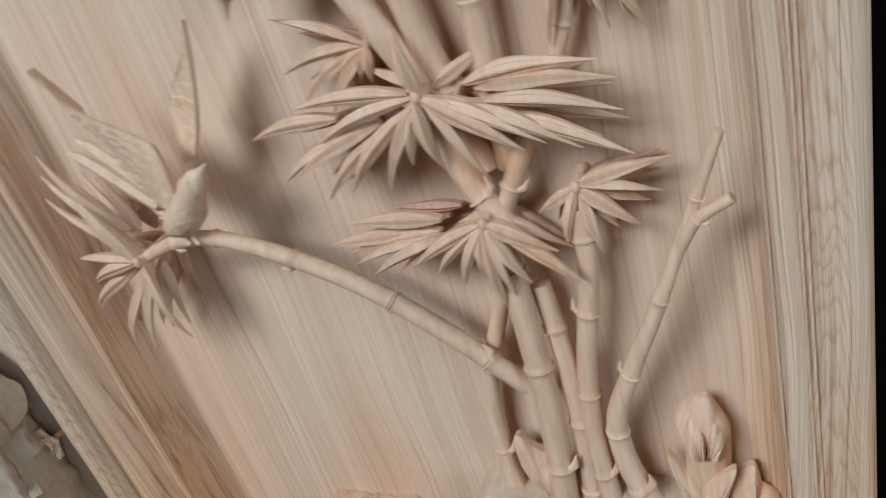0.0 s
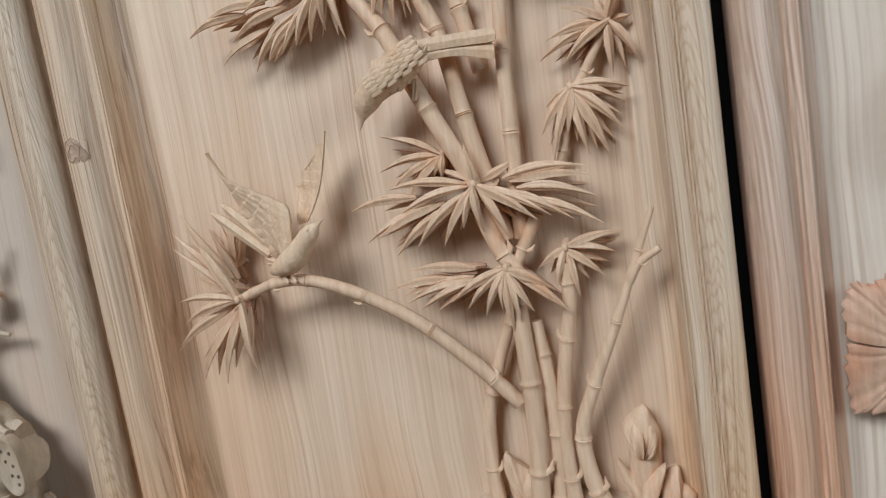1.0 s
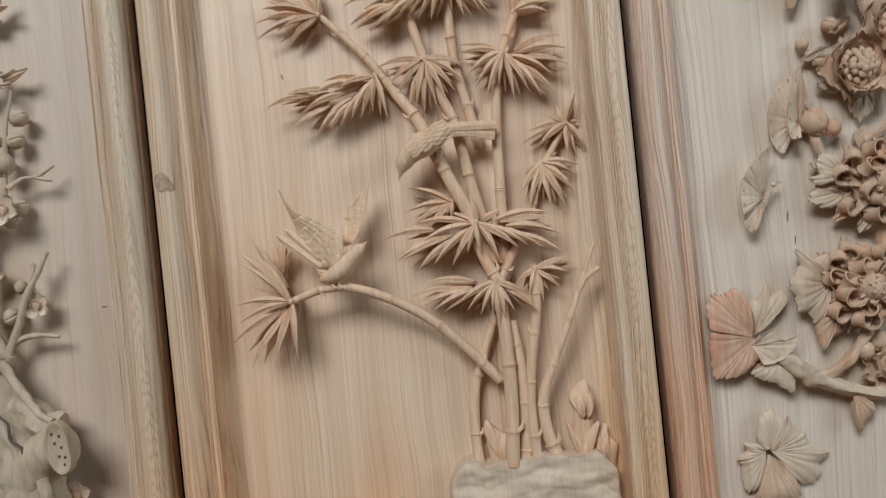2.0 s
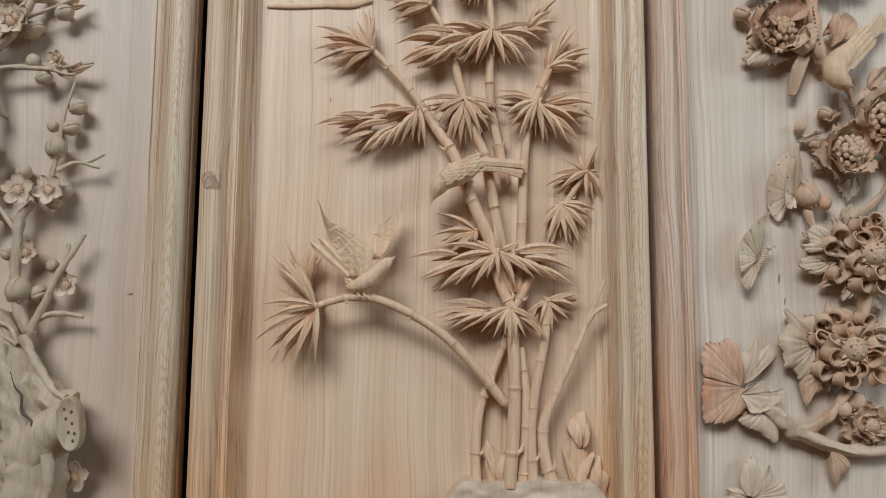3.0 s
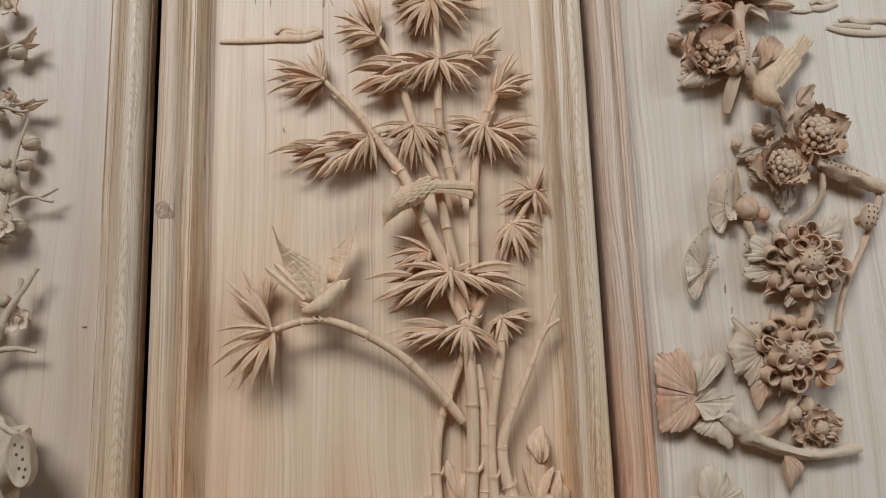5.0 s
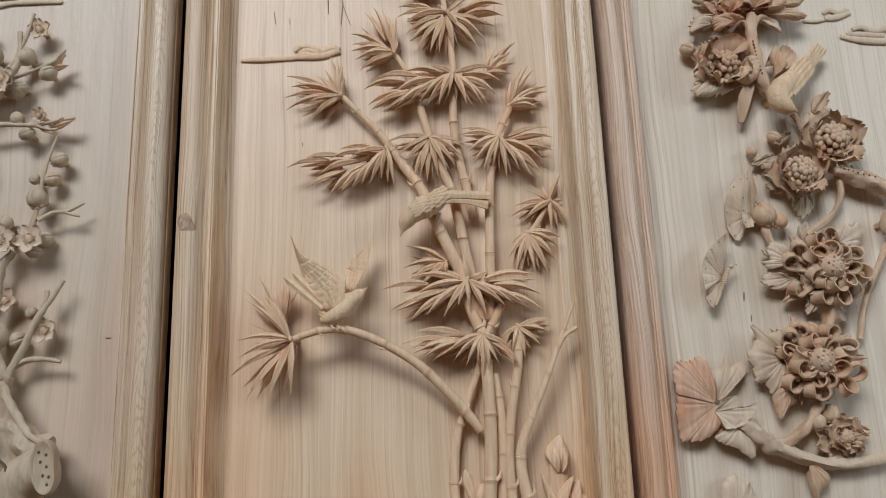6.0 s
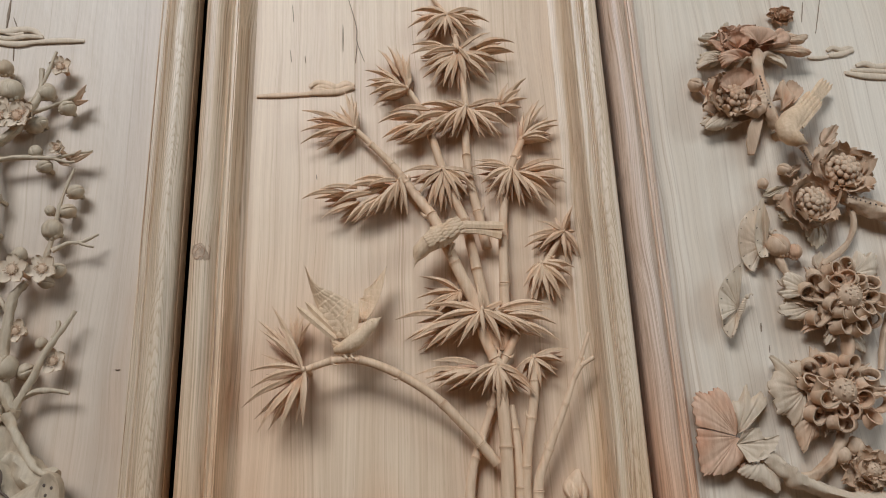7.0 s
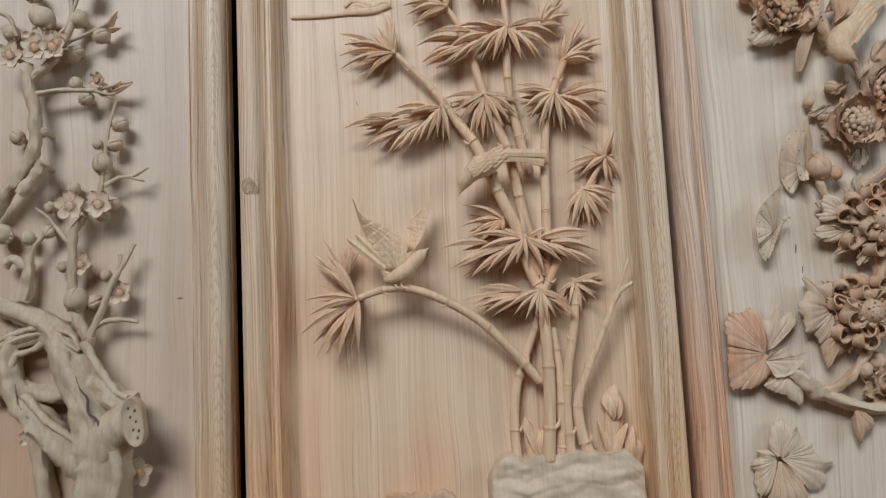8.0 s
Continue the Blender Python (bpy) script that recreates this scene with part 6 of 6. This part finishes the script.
for root, rim, h0, h1, veins, curl, mt, label in (
        ((0.549, 1.250), [(0.508, 1.261), (0.507, 1.282), (0.514, 1.295), (0.524, 1.294), (0.535, 1.299), (0.546, 1.290), (0.548, 1.270)], 0.013, 0.018, 5, 0.003, CARVE_RED, "reddish lobed carved leaf with cut veins"),
        ((0.550, 1.249), [(0.508, 1.259), (0.506, 1.243), (0.508, 1.216), (0.516, 1.213), (0.533, 1.214), (0.550, 1.226), (0.556, 1.238)], 0.012, 0.017, 5, 0.002, CARVE_RED, "reddish lobed carved leaf with cut veins"),
        ((0.552, 1.252), [(0.551, 1.270), (0.550, 1.284), (0.559, 1.287), (0.568, 1.302), (0.571, 1.288), (0.583, 1.294), (0.587, 1.283), (0.577, 1.272), (0.566, 1.260)], 0.009, 0.013, 4, 0.002, STONE_WOOD, "pale lobed carved leaf with cut veins"),
        ((0.546, 1.242), [(0.552, 1.254), (0.568, 1.257), (0.573, 1.246), (0.588, 1.249), (0.582, 1.238), (0.568, 1.226), (0.553, 1.224)], 0.016, 0.021, 4, -0.003, STONE_WOOD, "pale carved leaf with a turned-up tip"),
        ((0.570, 1.230), [(0.552, 1.222), (0.543, 1.216), (0.550, 1.210), (0.563, 1.205), (0.580, 1.194), (0.585, 1.208), (0.583, 1.223)], 0.015, 0.017, 4, 0.002, STONE_WOOD, "pale lobed carved leaf with cut veins"),
        ((0.627, 1.293), [(0.624, 1.323), (0.611, 1.320), (0.595, 1.331), (0.597, 1.314), (0.586, 1.298), (0.590, 1.284), (0.592, 1.269), (0.602, 1.267), (0.608, 1.256), (0.617, 1.262)], 0.012, 0.018, 6, 0.003, STONE_WOOD, "broad pale carved leaf with cut veins"),
        ((0.628, 1.264), [(0.608, 1.262), (0.609, 1.246), (0.613, 1.231), (0.621, 1.240), (0.631, 1.246)], 0.014, 0.015, 3, 0.002, CARVE_BROWN, "tan pointed carved leaf with cut veins"),
        ((0.648, 1.392), [(0.640, 1.412), (0.626, 1.416), (0.620, 1.407), (0.622, 1.397), (0.612, 1.394), (0.620, 1.386)], 0.016, 0.020, 4, 0.002, STONE_WOOD, "pale lobed carved leaf with cut veins"),
        ((0.557, 1.142), [(0.548, 1.143), (0.544, 1.155), (0.549, 1.174), (0.560, 1.181), (0.566, 1.176), (0.573, 1.167), (0.569, 1.158), (0.562, 1.148)], 0.009, 0.013, 5, 0.002, STONE_WOOD, "pale lobed carved leaf with cut veins"),
        ((0.556, 1.140), [(0.564, 1.147), (0.574, 1.161), (0.576, 1.172), (0.582, 1.159), (0.591, 1.154), (0.593, 1.145), (0.601, 1.137), (0.614, 1.133), (0.604, 1.125), (0.600, 1.110), (0.584, 1.104), (0.577, 1.116), (0.570, 1.126)], 0.010, 0.012, 8, 0.003, STONE_WOOD, "broad pale carved leaf with many lobes"),
        ((0.553, 1.138), [(0.571, 1.124), (0.578, 1.112), (0.580, 1.096), (0.569, 1.088), (0.555, 1.090), (0.543, 1.084), (0.536, 1.096)], 0.012, 0.014, 7, 0.003, CARVE_BROWN, "tan carved leaf with folded lobes"),
        ((0.552, 1.139), [(0.544, 1.149), (0.531, 1.149), (0.534, 1.142), (0.524, 1.135), (0.528, 1.127), (0.527, 1.114), (0.531, 1.101), (0.541, 1.104)], 0.010, 0.011, 5, 0.002, STONE_WOOD, "pale lobed carved leaf with cut veins"),
        ((0.636, 1.188), [(0.634, 1.178), (0.635, 1.163), (0.640, 1.150), (0.646, 1.160), (0.655, 1.166), (0.656, 1.176), (0.646, 1.186)], 0.015, 0.014, 4, 0.002, CARVE_BROWN, "tan hanging carved leaf with cut veins"),
        ((0.640, 1.688), [(0.622, 1.690), (0.617, 1.700), (0.620, 1.709), (0.638, 1.711), (0.653, 1.706), (0.660, 1.695), (0.655, 1.688)], 0.026, 0.036, 3, 0.005, CARVE_RED, "broad folded reddish petal"),
        ((0.646, 1.688), [(0.650, 1.698), (0.657, 1.701), (0.668, 1.709), (0.678, 1.700), (0.673, 1.687), (0.656, 1.682)], 0.026, 0.034, 3, 0.005, CARVE_RED, "broad folded reddish petal"),
        ((0.664, 1.692), [(0.671, 1.697), (0.684, 1.700), (0.701, 1.7015), (0.696, 1.692), (0.680, 1.688)], 0.024, 0.028, 3, 0.003, CARVE_BROWN, "pointed tan petal"),
        ((0.652, 1.683), [(0.660, 1.688), (0.672, 1.689), (0.688, 1.688), (0.703, 1.680), (0.694, 1.675), (0.673, 1.676)], 0.022, 0.024, 3, 0.003, CARVE_BROWN, "pointed tan petal"),
        ((0.616, 1.668), [(0.604, 1.664), (0.591, 1.656), (0.588, 1.663), (0.586, 1.671), (0.597, 1.677), (0.614, 1.677), (0.624, 1.671)], 0.030, 0.037, 3, 0.006, CARVE_RED, "broad folded reddish petal"),
        ((0.612, 1.682), [(0.604, 1.680), (0.598, 1.686), (0.601, 1.694), (0.611, 1.697), (0.620, 1.693), (0.621, 1.684)], 0.028, 0.036, 2, -0.004, CARVE_RED, "cupped reddish petal"),
        ((0.595, 1.676), [(0.580, 1.668), (0.567, 1.665), (0.574, 1.679), (0.583, 1.686), (0.593, 1.685)], 0.014, 0.017, 4, 0.003, STONE_WOOD, "pale lobed carved leaf with cut veins"),
        ((0.646, 1.676), [(0.650, 1.682), (0.660, 1.684), (0.669, 1.680), (0.672, 1.661), (0.663, 1.667), (0.654, 1.672)], 0.017, 0.020, 4, 0.003, STONE_WOOD, "pale lobed carved leaf with cut veins"),
        ((0.601, 1.628), [(0.584, 1.622), (0.580, 1.630), (0.583, 1.639), (0.593, 1.648), (0.607, 1.651), (0.621, 1.643), (0.619, 1.630)], 0.022, 0.034, 3, -0.004, CARVE_RED, "cupped reddish petal"),
        ((0.617, 1.616), [(0.621, 1.628), (0.630, 1.631), (0.641, 1.625), (0.639, 1.609), (0.626, 1.597), (0.612, 1.600)], 0.022, 0.027, 4, 0.004, CARVE_BROWN, "broad curled petal"),
        ((0.594, 1.606), [(0.583, 1.609), (0.573, 1.600), (0.564, 1.587), (0.582, 1.586), (0.598, 1.595)], 0.015, 0.018, 5, 0.003, STONE_WOOD, "pale lobed carved leaf with cut veins"),
        ((0.655, 1.606), [(0.653, 1.622), (0.654, 1.634), (0.662, 1.645), (0.667, 1.634), (0.671, 1.622), (0.664, 1.612)], 0.018, 0.026, 3, 0.004, CARVE_BROWN, "cupped tan petal"),
        ((0.660, 1.612), [(0.664, 1.632), (0.668, 1.643), (0.676, 1.640), (0.683, 1.630), (0.676, 1.620), (0.669, 1.613)], 0.016, 0.022, 3, -0.003, CARVE_BROWN, "cupped tan petal"),
        ((0.700, 1.412), [(0.690, 1.432), (0.700, 1.428), (0.708, 1.438), (0.716, 1.430), (0.724, 1.436), (0.728, 1.420), (0.722, 1.406)], 0.016, 0.018, 4, 0.002, STONE_WOOD, "pale lobed carved leaf with cut veins")):
    part("lobed_leaf", patch_mesh(root, rim, h0, h1, 0.003, veins, 0.06, 0.0010, curl, root[0] * 90), mt, rose, label)
# a seed pod with drilled holes at the end of a thin stem
bm = bmesh.new()
ball(bm, V((0.756, 1.433), 0.020), 0.0085, 0.009, 0.0155, -14, 18, 12, 0.05)
peg(bm, (0.756, 1.433), 0.018, 0.005)
pod = part("seed_pod", bm, CARVE_BROWN, rose, "oval carved seed pod with drilled holes")
for i in range(4):
    for j in range(3):
        bm = bmesh.new()
        x, z = (j - 1) * 0.0046, (i - 1.5) * 0.0062
        ball(bm, V((0.756 + x * 0.97 + z * 0.24, 1.433 + z * 0.97 - x * 0.24), 0.020 + 0.0088 * math.sqrt(max(0.1, 1 - (x / 0.0085) ** 2 - (z / 0.0155) ** 2))), 0.0012, 0.001, 0.0014, 0, 7, 5)
        part("drilled_hole", bm, PIT, pod)

bm = bmesh.new()
strap = [((0.631, 1.6076), 0.016), ((0.6214, 1.5862), 0.017), ((0.6161, 1.5695), 0.016), ((0.614, 1.5552), 0.013)]
sheet(bm, [[V((p[0] + 0.0062 * v * s, p[1]), h + 0.0012 * v * v) for v in (-1, -0.5, 0, 0.5, 1)] for (p, h), s in zip(strap, (0.9, 1.2, 1.05, 0.55))], 0.003)
part("strap_leaf", bm, CARVE_BROWN, rose, "long blunt carved leaf")
for p, r, h, turn in (((0.5638, 1.6453), 0.0085, 0.012, 60), ((0.6248, 1.4466), 0.0125, 0.014, 30), ((0.6419, 1.4397), 0.0085, 0.012, -20), ((0.6487, 1.5362), 0.007, 0.012, 60),
                      ((0.6237, 1.5216), 0.006, 0.008, 0), ((0.6503, 1.2283), 0.0085, 0.014, 20), ((0.6656, 1.2359), 0.009, 0.012, -20), ((0.6573, 1.3204), 0.009, 0.014, 40)):
    bud(rose, p, r, h, turn, CARVE_BROWN)
for pts, h in (([(0.6326, 1.6456), (0.6339, 1.6334), (0.6355, 1.6192), (0.6379, 1.6065)], 0.0275), ([(0.6695, 1.5539), (0.6712, 1.5457), (0.6749, 1.5375)], 0.0215), ([(0.7051, 1.499), (0.7133, 1.4935), (0.7277, 1.4878), (0.7453, 1.4826)], 0.0265)):
    path = spline([(p[0], 0, p[1]) for p in pts], 6)
    for p in path[::2]:
        bm = bmesh.new()
        ball(bm, Vector((p[0], -h, p[2])), 0.0011, 0.0008, 0.0011, 0, 7, 5)
        part("drilled_pit", bm, PIT, rose)


def side_bird():
    bm = bmesh.new()
    line = [(0.6690, 1.5575), (0.6640, 1.5590), (0.6590, 1.5605), (0.6530, 1.5640), (0.6500, 1.5705), (0.6510, 1.5790), (0.6580, 1.5880), (0.6690, 1.5985), (0.6800, 1.6090)]
    tube(bm, [V(p, h) for p, h in zip(line, (0.033, 0.034, 0.0345, 0.034, 0.032, 0.030, 0.028, 0.026, 0.022))], [0.0003, 0.0028, 0.0072, 0.0098, 0.0115, 0.0132, 0.0130, 0.0100, 0.0045], 20, 0.07)
    ball(bm, V((0.6605, 1.5640), 0.0408), 0.0011, 0.0009, 0.0013, 0, 8, 6)
    for tier, (start, length, count, lift) in enumerate(((0.030, 0.030, 5, 0.0), (0.018, 0.024, 5, 0.0012), (0.008, 0.016, 5, 0.0022), (0.0, 0.010, 4, 0.003))):
        for k in range(count):
            off = (k - (count - 1) / 2) * 0.0047
            x, z = 0.6515 + 0.71 * start + 0.71 * off, 1.5770 + 0.71 * start - 0.71 * off
            h = 0.0375 - 0.16 * start + lift - 18.0 * off * off
            feather(bm, V((x, z), h), V((x + 0.71 * length - 0.1 * off, z + 0.71 * length), h - 0.20 * length), 0.0031, 0.0007, 0.0022)
    for k in range(4):
        feather(bm, V((0.682 + 0.001 * k, 1.611 - 0.002 * k), 0.026 - 0.0012 * k), V((0.7125 + 0.0038 * k, 1.6475 - 0.0022 * k), 0.017 - 0.001 * k), 0.0036, 0.0009)
    peg(bm, (0.6534, 1.5816), 0.02, 0.006)
    return solo("bird", bm, CARVE_BIRD, "tan wood bird with raised tail among carved flowers", "carved bird", "carved birds")


side_bird()


def butterfly(body_a, body_b, wings, h, label, material):
    b = thing("butterfly", V(body_a, 0.0), label, "carved butterfly", "carved butterflies")
    bm = bmesh.new()
    a, e = V(body_a, h), V(body_b, h + 0.003)
    for k in range(8):
        u = k / 7
        ball(bm, a + (e - a) * u, 0.0031 * (0.75 + 0.35 * math.sin(math.pi * u)), 0.0028, 0.0018, 0, 10, 6)
    head = e + Vector((0.003, -0.001, 0.0035))
    ball(bm, head, 0.0026, 0.0024, 0.0026, 0, 9, 6)
    tube(bm, [a, V(body_a, -0.0005)], [0.0022, 0.003], 7)
    tube(bm, [head, head + Vector((0.004, -0.002, 0.003)), head + Vector((0.0055, -0.002, 0.001))], [0.0008, 0.0008, 0.0012], 6)
    part("body", bm, material, b)
    for root, rim, h0, h1, veins in wings:
        w = part("wing", patch_mesh(root, rim, h0, h1, 0.0015, veins, 0.0, 0.0010, 0.0, root[0] * 40, 0.0016), material, b, "thin veined wing")
        edge = spline([(*p, 0) for p in rim], 4)
        for p in edge[2:-2:3]:
            bm = bmesh.new()
            x, z = root[0] + (p[0] - root[0]) * 0.93, root[1] + (p[1] - root[1]) * 0.93
            ball(bm, V((x, z), h1 + 0.0012), 0.0005, 0.0016, 0.0005, 0, 7, 5)
            part("drilled_dot", bm, PIT, w)


butterfly((0.572, 1.372), (0.579, 1.388), [((0.574, 1.381), [(0.581, 1.429), (0.571, 1.422), (0.559, 1.411), (0.551, 1.398), (0.548, 1.380), (0.549, 1.366)], 0.007, 0.021, 6),
                                           ((0.573, 1.378), [(0.551, 1.367), (0.552, 1.356), (0.558, 1.348), (0.565, 1.358), (0.571, 1.371)], 0.006, 0.015, 3)],
          0.010, "ashen carved butterfly with spread veined wings", STONE_WOOD)
butterfly((0.6155, 1.440), (0.6165, 1.458), [((0.613, 1.447), [(0.6075, 1.432), (0.598, 1.433), (0.597, 1.450), (0.600, 1.471), (0.612, 1.499), (0.615, 1.470)], 0.010, 0.024, 4),
                                             ((0.613, 1.450), [(0.613, 1.497), (0.600, 1.487), (0.588, 1.470), (0.585, 1.447), (0.589, 1.428), (0.598, 1.421), (0.606, 1.436)], 0.004, 0.008, 6)],
          0.010, "ashen carved butterfly with one raised wing beside buds", STONE_WOOD)
